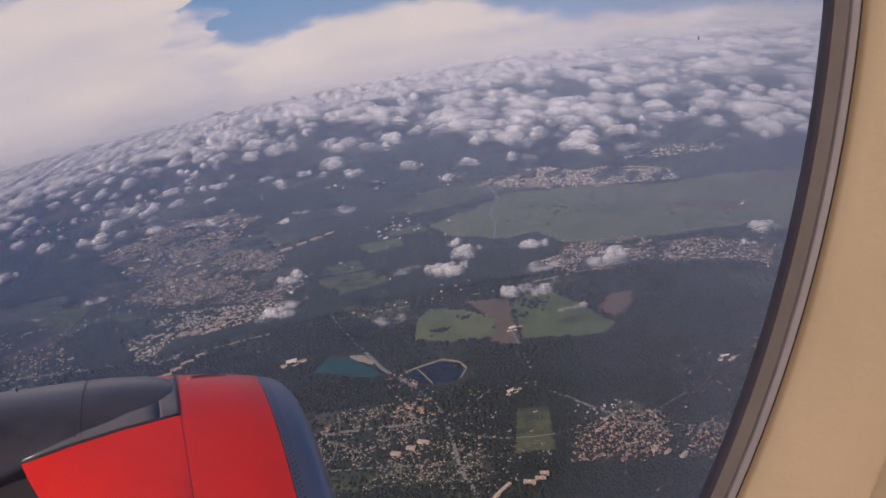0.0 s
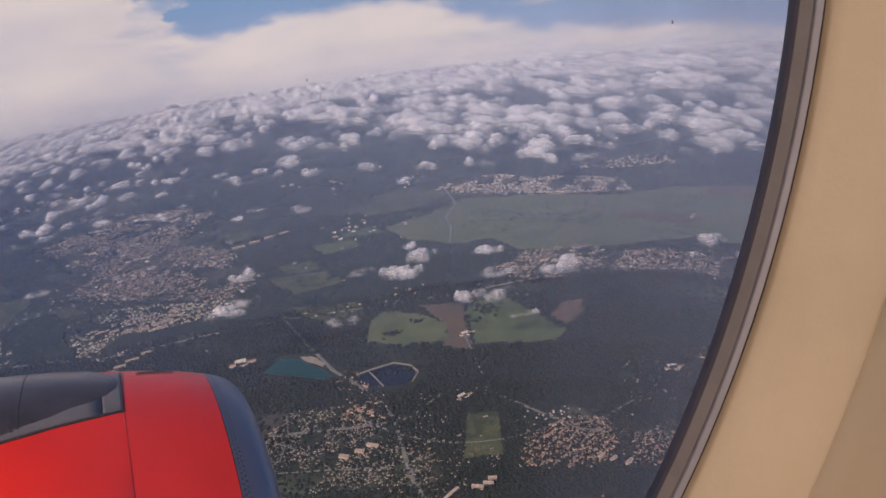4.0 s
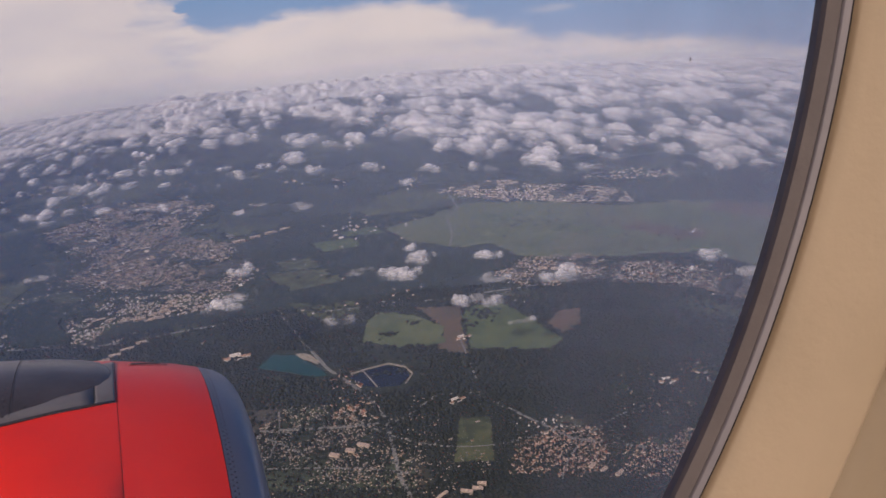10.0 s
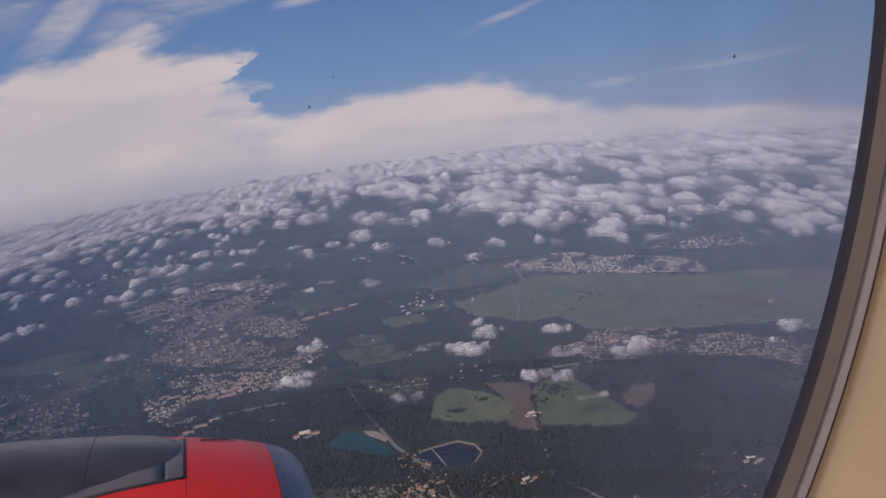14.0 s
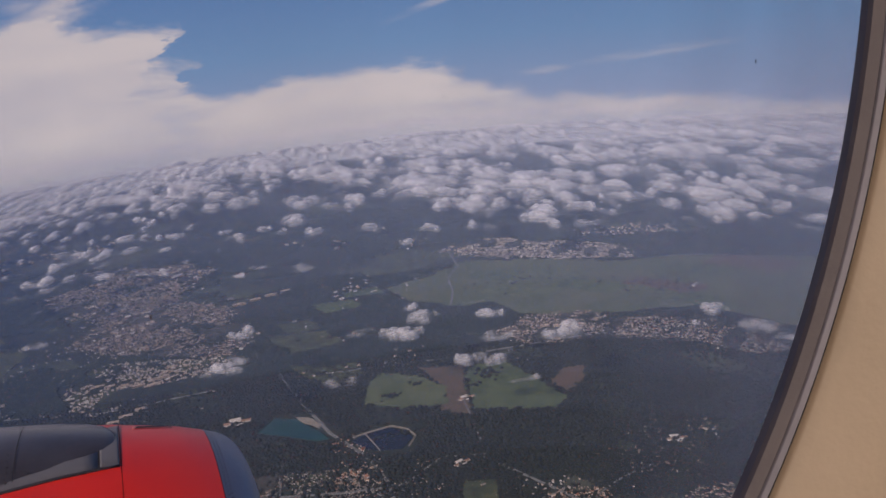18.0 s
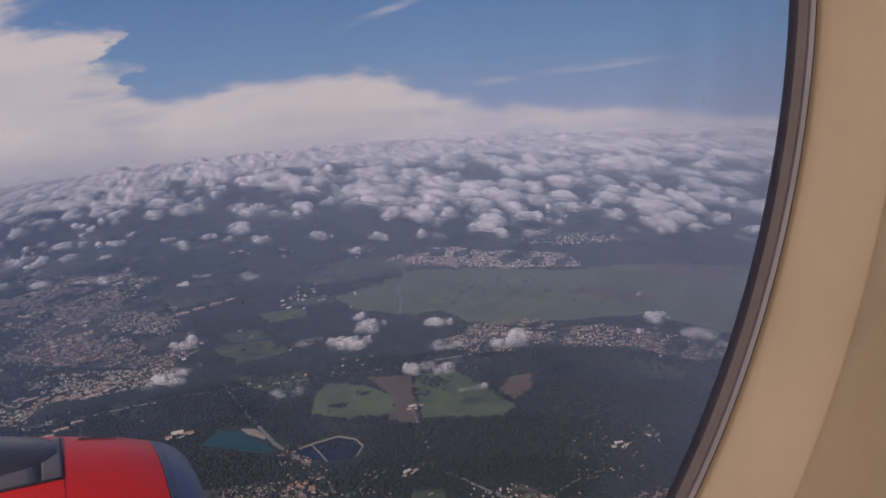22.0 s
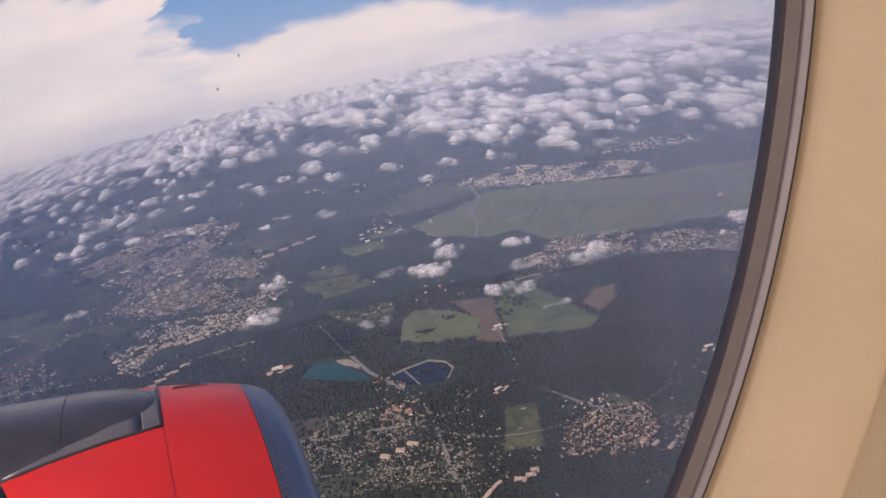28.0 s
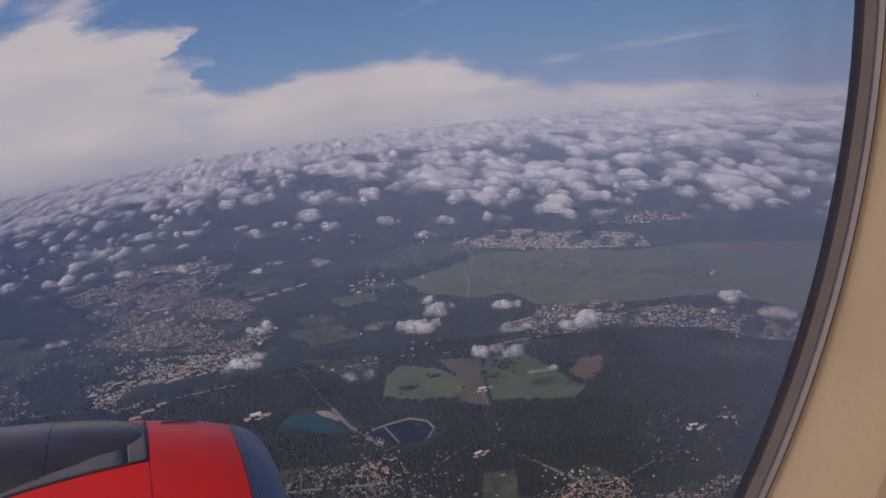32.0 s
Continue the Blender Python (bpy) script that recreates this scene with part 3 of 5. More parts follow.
def plot(name, poly, mat, z, label, cat, seed=0, step=6.0, amount=2.6):
    bm = slab(ragged(poly, step * 0.7, amount * 0.7, seed), -0.5, z)
    # cut into strips, so that it lies on the round land
    for axis in (0, 1):
        lo, hi = min(v.co[axis] for v in bm.verts), max(v.co[axis] for v in bm.verts)
        for k in range(1, int((hi - lo) / 28) + 1):
            at, way = [0, 0, 0], [0, 0, 0]
            at[axis], way[axis] = lo + 28 * k, 1
            bmesh.ops.bisect_plane(bm, geom=bm.verts[:] + bm.edges[:] + bm.faces[:], plane_co=at, plane_no=way)
    for v in bm.verts:
        v.co.z += drop(v.co.x, v.co.y)
    ob = finish(name, bm, mat, smooth=False)
    tagged(ob, label, cat, kind="structure")
    return ob


plot("farmland", FARMLAND, PLAIN, 0.30, "wide pale green open farmland beyond the town", "field", 1, 13, 8)
for i, (cx, cy, a, b, turn) in enumerate(((168, 632, 38, 13, -30), (235, 621, 35, 16, -42), (302, 594, 38, 14, -45), (345, 631, 45, 18, -40), (218, 672, 32, 13, -38), (158, 688, 28, 13, -30), (413, 627, 45, 20, -40), (316, 543, 29, 14, -50), (123, 614, 17, 18, 10))):
    c, s = cos(radians(turn)), sin(radians(turn))
    quad = [(cx + c * u - s * v, cy + s * u + c * v) for u, v in ((-a, -b), (a * 0.8, -b * 1.1), (a, b * 0.8), (-a * 0.85, b))]
    plot("field", quad, (PALE, FIELD, SOIL, FIELD)[i % 4], 0.36 + 0.005 * i, ("pale green", "green", "reddish brown", "green")[i % 4] + " parcel of the open farmland", "field", 90 + i, 12, 5)
for i, f in enumerate(MID_FIELDS):
    plot("field", f, FIELD if i % 3 == 1 else SCRUB, 0.30 + 0.01 * i, "small soft green field in the hazy woods", "field", 60 + i, 7, 6.5)
plot("town_ground", CITY_WEST, TOWNGROUND, 0.22, "grey-brown streets and gardens of the city", "ground", 70, 16, 13)
plot("town_ground", EAST_CITY, TOWNGROUND, 0.18, "grey-brown streets and yards of the distant city", "ground", 71, 16, 10)
plot("town_ground", EDGE_TOWN, TOWNGROUND, 0.36, "grey-brown gardens of the town at the forest edge", "ground", 72, 9, 6)
plot("field", FIELD_A, PALE, 0.42, "pale green mown field between dark woods", "field", 2, 5, 4.6)
plot("field", FIELD_B, SOIL, 0.36, "bare brown ploughed field between green ones", "field", 3, 5, 4.6)
plot("field", FIELD_C, FIELD, 0.40, "green field beside a small farm", "field", 4, 5, 4.6)
plot("field", FIELD_D, SOIL, 0.34, "reddish bare field at the wood's edge", "field", 5, 5, 4.6)
plot("meadow", MEADOW, SCRUB, 0.38, "scrubby olive meadow beside the railway", "meadow", 6)
plot("meadow", MEADOW_B, SCRUB, 0.34, "mottled green meadow behind the fields", "meadow", 7)
plot("meadow", CLEARING, SCRUB, 0.40, "long green clearing on a wooded hill", "meadow", 8, 20, 6)
plot("sports_field", PITCH, SCRUB, 0.40, "long mown green field between lines of trees", "sports field", 9, 12, 0.6)
plot("quarry_bank", SANDY, SAND, 0.55, "pale sandy bank beside a turquoise lake", "bank", 10, 6, 1.2)
plot("water", POOL, TEAL, 0.45, "turquoise quarry lake with straight banks in the woods", "lake", 11, 9, 0.7)
plot("water", RESERVOIR, NAVY, 0.45, "dark blue reservoir behind a pale dam", "reservoir", 12, 9, 0.5)


def ribbon(name, pts, width, z, mat, label, cat):
    bm = bmesh.new()
    prev = None
    pts = [(x0 + (x1 - x0) * k / 6, y0 + (y1 - y0) * k / 6) for (x0, y0), (x1, y1) in zip(pts, pts[1:]) for k in range(6)] + [pts[-1]]
    for i, (x, y) in enumerate(pts):
        x0, y0 = pts[max(0, i - 1)]
        x1, y1 = pts[min(len(pts) - 1, i + 1)]
        d = Vector((y0 - y1, x1 - x0)).normalized() * width / 2
        row = [bm.verts.new((x + s * d.x * k, y + s * d.y * k, h + drop(x, y))) for s, k, h in ((-1, 1.2, -0.3), (-1, 1, z), (1, 1, z), (1, 1.2, -0.3))]
        if prev:
            for j in range(3):
                bm.faces.new((prev[j], prev[j + 1], row[j + 1], row[j]))
        prev = row
    bmesh.ops.recalc_face_normals(bm, faces=bm.faces)
    tagged(finish(name, bm, mat, smooth=False), label, cat, kind="structure")


DAM = [(-7, 412), (3, 415), (19, 418), (29, 411), (33, 401), (27, 390)]
ribbon("dam_road", DAM, 0.9, 0.75, SAND, "pale curved dam road round the reservoir", "dam")
ribbon("dam_wall", [(1, 414), (5, 403), (9, 391)], 0.7, 0.8, SAND, "straight pale dam across the reservoir", "dam")
ribbon("road", [(-86, 606), (-64, 543), (-40, 472), (-22, 424), (0, 387), (11, 355), (13, 302), (23, 254), (39, 195)], 2.2, 0.5, ROAD, "pale road and railway cutting through woods", "road")
ribbon("road", [(-338, 547), (-188, 510), (-85, 518), (65, 506), (191, 509), (331, 490)], 1.6, 0.48, ROAD, "thin pale road along the wood's edge", "road")
ribbon("road", [(-156, 376), (-84, 368), (-13, 354), (19, 352), (45, 372), (72, 367)], 1.4, 0.46, ROAD, "pale main street of the town", "road")
ribbon("road", [(-150, 325), (-101, 310), (-34, 293), (16, 278), (69, 246), (120, 237)], 1.4, 0.46, ROAD, "pale road past the lower town", "road")
ribbon("road", [(72, 442), (72, 409), (72, 381)], 0.9, 0.5, ROAD, "pale farm track between fields", "track")
ribbon("road", [(64, 373), (110, 310), (180, 276), (241, 261)], 1.4, 0.47, ROAD, "pale road between red-roofed houses", "road")
ribbon("road", [(95, 569), (96, 612), (107, 655), (109, 696), (128, 735), (128, 799)], 1.6, 0.5, ROAD, "long straight road over the farmland", "road")


def houses(name, poly, spacing, size, fill, roof, label, seed, turn=0.3, flat=False, tall=0.55):
    """A built-up quarter: small houses in crooked rows, one mesh, each with walls and a ridged or flat roof."""
    rng = np.random.default_rng(seed)
    p = np.array(poly, float)
    lo, hi = p.min(0), p.max(0)
    mid, ext = (lo + hi) / 2, (hi - lo).max() * 0.75
    gx, gy = np.meshgrid(np.arange(-ext, ext, spacing), np.arange(-ext, ext, spacing * 1.15))
    gx, gy = gx.ravel(), gy.ravel()
    # streets: leave out every fifth row, and bend the rows
    keep = (np.round(gy / (spacing * 1.15)).astype(int) % 4 != 0) & (rng.random(len(gx)) < fill)
    gx, gy = gx[keep], gy[keep]
    bend = 3.2 * spacing * fbm(gx / (spacing * 13) + seed, gy / (spacing * 13) - seed, 3)
    x = gx + rng.normal(0, spacing * 0.85, len(gx))
    y = gy + bend + rng.normal(0, spacing * 0.42, len(gx))
    c, s = cos(turn), sin(turn)
    x, y = mid[0] + c * x - s * y, mid[1] + s * x + c * y
    # thinner towards an uneven edge and in green patches
    jit = spacing * 3
    ok = inside(poly, x + rng.normal(0, jit * 0.5, len(x)), y + rng.normal(0, jit * 0.5, len(x)))
    # leave out gardens and woods between the streets
    patch = 0.75 * np.sin(x / (spacing * 7) + seed) * np.sin(y / (spacing * 6) + 2 * seed) + 0.4 * np.sin(x / (spacing * 3.1) - y / (spacing * 4)) + 0.7 * np.sin(x / 31.0 + 1.7 * seed) * np.sin(y / 23.0 - seed)
    ok &= patch > -0.42
    x, y = x[ok], y[ok]
    n = len(x)
    L_ = size * rng.uniform(0.6, 1.5, n)
    big = rng.random(n) < 0.06
    L_[big] *= 1.9
    B_ = L_ * rng.uniform(0.5, 0.8, n)
    H_ = size * tall * rng.uniform(0.7, 1.3, n)
    R_ = (0.02 if flat else 0.36) * B_
    th = turn + rng.normal(0, 0.22, n) + (rng.random(n) < 0.4) * pi / 2
    ux, uy = np.cos(th), np.sin(th)
    V = np.zeros((n, 10, 3))
    for k, (a, b, h) in enumerate(((-1, -1, 0), (1, -1, 0), (1, 1, 0), (-1, 1, 0), (-1, -1, 1), (1, -1, 1), (1, 1, 1), (-1, 1, 1), (-1, 0, 2), (1, 0, 2))):
        px, py = a * L_ / 2, b * B_ / 2
        V[:, k, 0], V[:, k, 1] = x + ux * px - uy * py, y + uy * px + ux * py
        V[:, k, 2] = drop(x, y) + (-0.3 if h == 0 else (H_ if h == 1 else H_ + R_))
    base = (np.arange(n) * 10)[:, None]
    q = np.array([[0, 1, 5, 4], [1, 2, 6, 5], [2, 3, 7, 6], [3, 0, 4, 7], [4, 5, 9, 8], [6, 7, 8, 9]])
    t = np.array([[5, 6, 9], [7, 4, 8]])
    Q = (base[:, None, :] + q[None]).reshape(-1, 4)
    T_ = (base[:, None, :] + t[None]).reshape(-1, 3)
    qm = np.tile([0, 0, 0, 0, 1, 1], n)
    me = arrays(name, V.reshape(-1, 3), Q, T_, (WALLS, roof), qm, np.zeros(len(T_)))
    tagged(new(name, me), label, "houses", kind="stuff")


houses("city_blocks", CITY_WEST, 7.6, 3.67, 0.46, ROOF_FLAT, "larger pale blocks standing in the city", 50, 0.35, True, 0.4)
houses("city", CITY_WEST, 1.92, 1.25, 0.85, ROOF_MIX, "sprawling pale city of countless small houses", 1, 0.35)
houses("city_blocks", BLOCKS, 2.0, 1.54, 0.61, ROOF_FLAT, "rows of pale long housing blocks", 2, 0.15, True, 0.45)
houses("city", EAST_CITY, 2.03, 1.56, 0.89, ROOF_FLAT, "distant pale city with bright blocks", 3, -0.5, True, 0.5)
houses("city", EAST_CITY_FAR, 3.8, 2.45, 0.44, ROOF_MIX, "hazy distant suburb under clouds", 4, -0.4)
houses("town", EDGE_TOWN, 1.52, 1.15, 0.91, ROOF_MIX, "pale town strung along the forest edge", 5, -0.45)
houses("town", NEAR_TOWN, 1.20, 0.66, 0.87, ROOF_MIX, "leafy town of small houses below the woods", 6, 0.25)
houses("town", NEAR_TOWN_B, 1.29, 0.68, 0.75, ROOF_MIX, "scattered houses among trees on the lower slope", 7, 0.15)
houses("town", RED_TOWN, 1.06, 0.68, 0.91, ROOF_RED, "dense old town with red tiled roofs", 8, 0.4)
houses("town", MID_TOWN, 2.16, 1.03, 0.68, ROOF_FLAT, "pale housing blocks beside the road", 9, 0.2, True, 0.7)
houses("town", TOWN_C, 1.14, 0.67, 0.80, ROOF_RED, "red-roofed suburb among trees", 10, 0.1)
houses("town", TOWN_D, 1.95, 0.84, 0.66, ROOF_MIX, "scattered pale houses on a green slope", 11, 0.5)
houses("hamlet", TOWN_E, 2.4, 1.27, 0.6, ROOF_MIX, "small hamlet in a forest clearing", 12, 0.3)
houses("village", WEST_VILLAGE, 3.7, 1.75, 0.5, ROOF_MIX, "loose village in the hazy woods", 13, 0.5)
houses("village", FAR_VILLAGE, 7.3, 3.04, 0.45, ROOF_FLAT, "far pale village strip in haze", 14, 0.5)
houses("village", [(-312, 392), (-229, 477), (-165, 459), (-163, 418), (-223, 366)], 2.6, 1.29, 0.5, ROOF_MIX, "scattered houses in the wooded valley", 20, 0.4)
houses("village", [(-256, 286), (-175, 330), (-161, 283), (-225, 237)], 2.3, 1.16, 0.5, ROOF_MIX, "leafy hillside houses near the engine", 21, 0.2)
houses("village", [(-31, 403), (-13, 425), (-3, 405), (1, 384), (-14, 383)], 2.2, 1.09, 0.5, ROOF_RED, "sandy works and red roofs between the two lakes", 45, 0.4)
houses("village", [(-21, 371), (1, 384), (10, 370), (-5, 358)], 2.2, 1.33, 0.8, ROOF_RED, "orange-roofed houses beside the lakes", 15, 0.5)
houses("village", [(-57, 525), (-14, 515), (62, 531), (63, 519), (-28, 505)], 4.0, 2.02, 0.5, ROOF_MIX, "line of sheds and houses along the railway", 16, 0.1)
houses("village", [(-12, 711), (36, 732), (64, 694), (9, 677)], 6.0, 3.00, 0.4, ROOF_FLAT, "distant village with pale roofs", 17, 0.2)
houses("village", [(-590, 1075), (-321, 1139), (-270, 1095), (-533, 1020)], 9.2, 4.09, 0.5, ROOF_FLAT, "faint pale village far in the haze", 18, 0.5)
houses("village", [(-79, 930), (47, 967), (120, 930), (1, 881)], 9.4, 4.16, 0.3, ROOF_FLAT, "faint scattered village in the haze", 19, 0.0)


def farmstead(x, y, turn, s, label):
    """A farm: three long barns round a yard."""
    farm = tagged(new("farm"), label, "farm")
    farm.matrix_world = pose(x, y, 0.3 + drop(x, y), 0, 0, turn)
    for nm, px, py, l, b, h, mat in (("barn", 0, 0, 7, 3, 2, ROOF_FLAT), ("barn", 6.5, -3, 6, 2.6, 1.8, ROOF_RED), ("house", -5, -4, 4, 2.4, 2.2, ROOF_RED), ("shed", 2, -6, 5, 2, 1.2, ROOF_FLAT)):
        l, b, h, px, py = l * s, b * s, h * s, px * s, py * s
        bm = bmesh.new()
        prof = [(-b / 2, -0.3), (b / 2, -0.3), (b / 2, h * 0.6), (0, h), (-b / 2, h * 0.6)]
        ra, rb = ([bm.verts.new((px + u * l / 2, py + v, w)) for v, w in prof] for u in (-1, 1))
        bm.faces.new(ra[::-1])
        bm.faces.new(rb)
        for i in range(5):
            bm.faces.new((ra[i], ra[(i + 1) % 5], rb[(i + 1) % 5], rb[i]))
        bmesh.ops.recalc_face_normals(bm, faces=bm.faces)
        ob = part(nm, bm, WALLS, farm, smooth=False)
        ob.data.materials.append(mat)
        for p in ob.data.polygons:
            if p.normal.z > 0.3:
                p.material_index = 1


houses("hamlet", [(-445, 352), (-265, 509), (-2, 551), (143, 499), (320, 423), (329, 274), (72, 211), (-265, 208)], 11.0, 1.02, 0.16, ROOF_MIX, "lone houses strewn through the woods", 30, 0.2)
houses("village", [(-86, 549), (-61, 691), (-15, 768), (88, 798), (131, 745), (80, 664), (51, 571)], 9.7, 1.45, 0.22, ROOF_FLAT, "scattered pale farms and sheds in the hazy woods", 31, 0.2)
houses("village", [(79, 874), (111, 879), (123, 831), (89, 832)], 4.3, 2.17, 0.6, ROOF_FLAT, "far pale village between clouds", 32, 0.2)
houses("village", [(-363, 496), (-216, 547), (-174, 638), (-267, 693), (-384, 644)], 4.5, 1.30, 0.3, ROOF_MIX, "hazy suburb strewn among trees", 33, 0.5)


houses("town", [(-14, 368), (34, 377), (42, 316), (60, 312), (63, 284), (16, 282), (-20, 312)], 1.5, 0.75, 0.5, ROOF_MIX, "leafy suburb of small houses along the valley", 40, 0.6)
houses("town", [(136, 364), (193, 383), (222, 350), (206, 310), (145, 324)], 2.1, 0.78, 0.26, ROOF_RED, "sparse red-roofed houses among trees", 41, 0.3)
houses("town", [(-84, 259), (18, 252), (61, 241), (135, 247), (98, 205), (-31, 203), (-102, 219)], 1.5, 0.74, 0.5, ROOF_MIX, "small houses and gardens below the aircraft", 42, 0.25)
houses("town", [(-288, 509), (-223, 547), (-153, 466), (-147, 419), (-227, 416)], 2.2, 1.05, 0.36, ROOF_MIX, "hazy suburb on the wooded slope", 43, 0.5)
for k, (a, b, c, d) in enumerate((((-140, 398), (-85, 379), (-36, 346), (-24, 311)), ((-53, 381), (-46, 337), (-76, 304), (-67, 264)), ((-14, 372), (13, 325), (55, 305), (101, 320)),
                                  ((91, 272), (103, 305), (132, 323), (163, 329)), ((-117, 340), (-68, 329), (-3, 318), (18, 303)), ((18, 254), (54, 223), (113, 224), (168, 250)),
                                  ((-210, 620), (-177, 582), (-157, 541), (-152, 479)), ((-313, 814), (-238, 786), (-163, 750), (-106, 691)), ((-218, 702), (-175, 760), (-196, 852), (-244, 932)))):
    pts = [tuple((1 - u) ** 3 * a[i] + 3 * u * (1 - u) ** 2 * b[i] + 3 * u * u * (1 - u) * c[i] + u ** 3 * d[i] for i in (0, 1)) for u in np.linspace(0, 1, 18)]
    ribbon("street", pts, 0.65 if k < 6 else 1.2, 0.50 + 0.006 * k, ROAD, "narrow pale street winding between houses", "street")


farmstead(73, 440, 12, 0.70, "small farm with pale barns between fields")
farmstead(185, 351, -8, 0.78, "white-roofed farm buildings in a forest clearing")
farmstead(-86, 461, 5, 1.12, "long pale works building in the woods")
farmstead(54, 364, 20, 0.66, "sandy farm buildings at the end of a field")


def apartment_block(x, y, turn, l, b, h, label, roof=None):
    """A long block of flats or a shed: body with window bands, flat roof with a stair head."""
    ob = tagged(new("apartment_building" if h > 0.95 else "warehouse"), label, "building", "large buildings in the towns")
    ob.matrix_world = pose(x, y, 0.2 + drop(x, y), 0, 0, turn)

    def bar(x0, x1, y0, y1, z0, z1):
        bm = bmesh.new()
        bmesh.ops.create_cube(bm, size=1)
        for v in bm.verts:
            v.co = Vector((x0 + (v.co.x + 0.5) * (x1 - x0), y0 + (v.co.y + 0.5) * (y1 - y0), z0 + (v.co.z + 0.5) * (z1 - z0)))
        return bm
    part("body", bar(-l / 2, l / 2, -b / 2, b / 2, -0.5, h), WALLS, ob, smooth=False)
    part("roof", bar(-l / 2 - 0.1, l / 2 + 0.1, -b / 2 - 0.1, b / 2 + 0.1, h, h + 0.16), roof or ROOF_FLAT, ob, smooth=False)
    if h > 0.95:
        part("stair_head", bar(-l * 0.1, l * 0.1, -b * 0.25, b * 0.25, h + 0.16, h + 0.5), WALLS, ob, smooth=False)
        for k in range(2):
            part("window_band", bar(-l * 0.46, l * 0.46, -b / 2 - 0.03, -b / 2, h * (0.3 + 0.33 * k), h * (0.45 + 0.33 * k)), GROOVE, ob, smooth=False)
    return ob


rngb = random.Random(9)
for (x, y, turn, l, b, h, n, dx, dy) in ((-132, 392, 20, 4.4, 1.6, 1.8, 4, 6.6, -1.5), (21, 271, 35, 6.2, 1.8, 1.7, 4, 3.9, 3.9), (45, 281, -20, 5.3, 1.7, 1.5, 3, 4.6, 2.3),
                                         (-182, 484, 12, 8.3, 2.8, 1.2, 4, 7.6, 6.9), (-204, 559, 15, 9.3, 2.3, 1.3, 5, 11.3, -4.0), (-157, 547, 15, 10.7, 2.1, 1.1, 4, 2.7, 9.4),
                                         (-92, 351, 10, 6.7, 2.2, 0.9, 3, 10.5, -2.2), (-20, 328, -25, 6.0, 2.3, 0.9, 3, 7.6, 3.0), (165, 537, -20, 6.5, 2.6, 1.6, 4, 9.1, -2.0), (-106, 711, 10, 12.1, 4.2, 1.3, 4, 15.7, 7.2),
                                         (112, 286, 30, 4.5, 1.6, 0.9, 3, 5.9, -4.5), (164, 274, 5, 5.1, 1.8, 1.4, 3, 6.6, 2.9)):
    for k in range(n):
        apartment_block(x + dx * k + rngb.uniform(-1, 1), y + dy * k + rngb.uniform(-1, 1), turn + rngb.uniform(-6, 6), l * rngb.uniform(0.8, 1.2), b, h,
                        "long pale block of flats among smaller houses" if h > 0.95 else "low pale warehouse with a flat roof")


def canopy(name, x, y, size, label, seed):
    """Treetops: uneven low clumps, each a squashed and dented ball of twenty faces."""
    rng = np.random.default_rng(seed)
    bm = bmesh.new()
    bmesh.ops.create_icosphere(bm, subdivisions=1, radius=1)
    bv = np.array([v.co[:] for v in bm.verts])
    bf = np.array([[v.index for v in f.verts] for f in bm.faces])
    bm.free()
    n = len(x)
    s = size * rng.uniform(0.55, 1.35, n)
    V = bv[None] * (1 + rng.uniform(-0.28, 0.28, (n, len(bv), 1)))
    V = V * s[:, None, None] * np.array([1, 1, 0.8])
    V[:, :, 0] += x[:, None]
    V[:, :, 1] += y[:, None]
    V[:, :, 2] += (0.25 * s + drop(x, y))[:, None]
    F = (bf[None] + (np.arange(n) * len(bv))[:, None, None]).reshape(-1, 3)
    tagged(new(name, arrays(name, V.reshape(-1, 3), None, F, (LEAF,))), label, "forest", kind="stuff")


SHORE = [(-13, 409), (3, 419), (19, 422), (32, 414), (37, 399), (29, 385), (9, 385), (-6, 393)]
BEACH = [(-72, 439), (-60, 459), (-43, 457), (-31, 450), (-15, 422), (-18, 411), (-30, 412)]
OPEN = [SHORE, BEACH, *MID_FIELDS, FIELD_A, FIELD_B, FIELD_C, FIELD_D, POOL, RESERVOIR, SANDY, PITCH, FARMLAND]
BUILT = [EAST_CITY, EAST_CITY_FAR, FAR_VILLAGE, CLEARING, BLOCKS, EDGE_TOWN, NEAR_TOWN, NEAR_TOWN_B, RED_TOWN, MID_TOWN, TOWN_C, TOWN_D, TOWN_E, MEADOW, MEADOW_B, CITY_WEST, WEST_VILLAGE]


def woods(name, x0, x1, y0, y1, step, size, label, seed):
    rng = np.random.default_rng(seed)
    gx, gy = np.meshgrid(np.arange(x0, x1, step), np.arange(y0, y1, step))
    x, y = gx.ravel() + rng.uniform(-step, step, gx.size) * 0.6, gy.ravel() + rng.uniform(-step, step, gx.size) * 0.6
    keep = np.abs(x) < 0.95 * y + 130
    for p in OPEN:
        keep &= ~inside(p, x, y)
    thin = np.zeros(len(x), bool)
    for p in BUILT:
        thin |= inside(p, x, y)
    glade = np.sin(x / 37 + 1.3) * np.sin(y / 29 - 0.4) + 0.5 * np.sin(x / 13 + y / 17)
    keep &= np.where(thin, rng.random(len(x)) < (0.30 if y1 < 600 else 0.10), (glade < 0.95) | (rng.random(len(x)) < 0.25))
    canopy(name, x[keep], y[keep], size, label, seed)


woods("forest", -330, 420, 130, 345, 1.55, 0.95, "dense dark green broadleaf forest below the aircraft", 21)
woods("forest", -420, 420, 345, 525, 2.0, 1.3, "dense dark green forest round the lakes", 22)


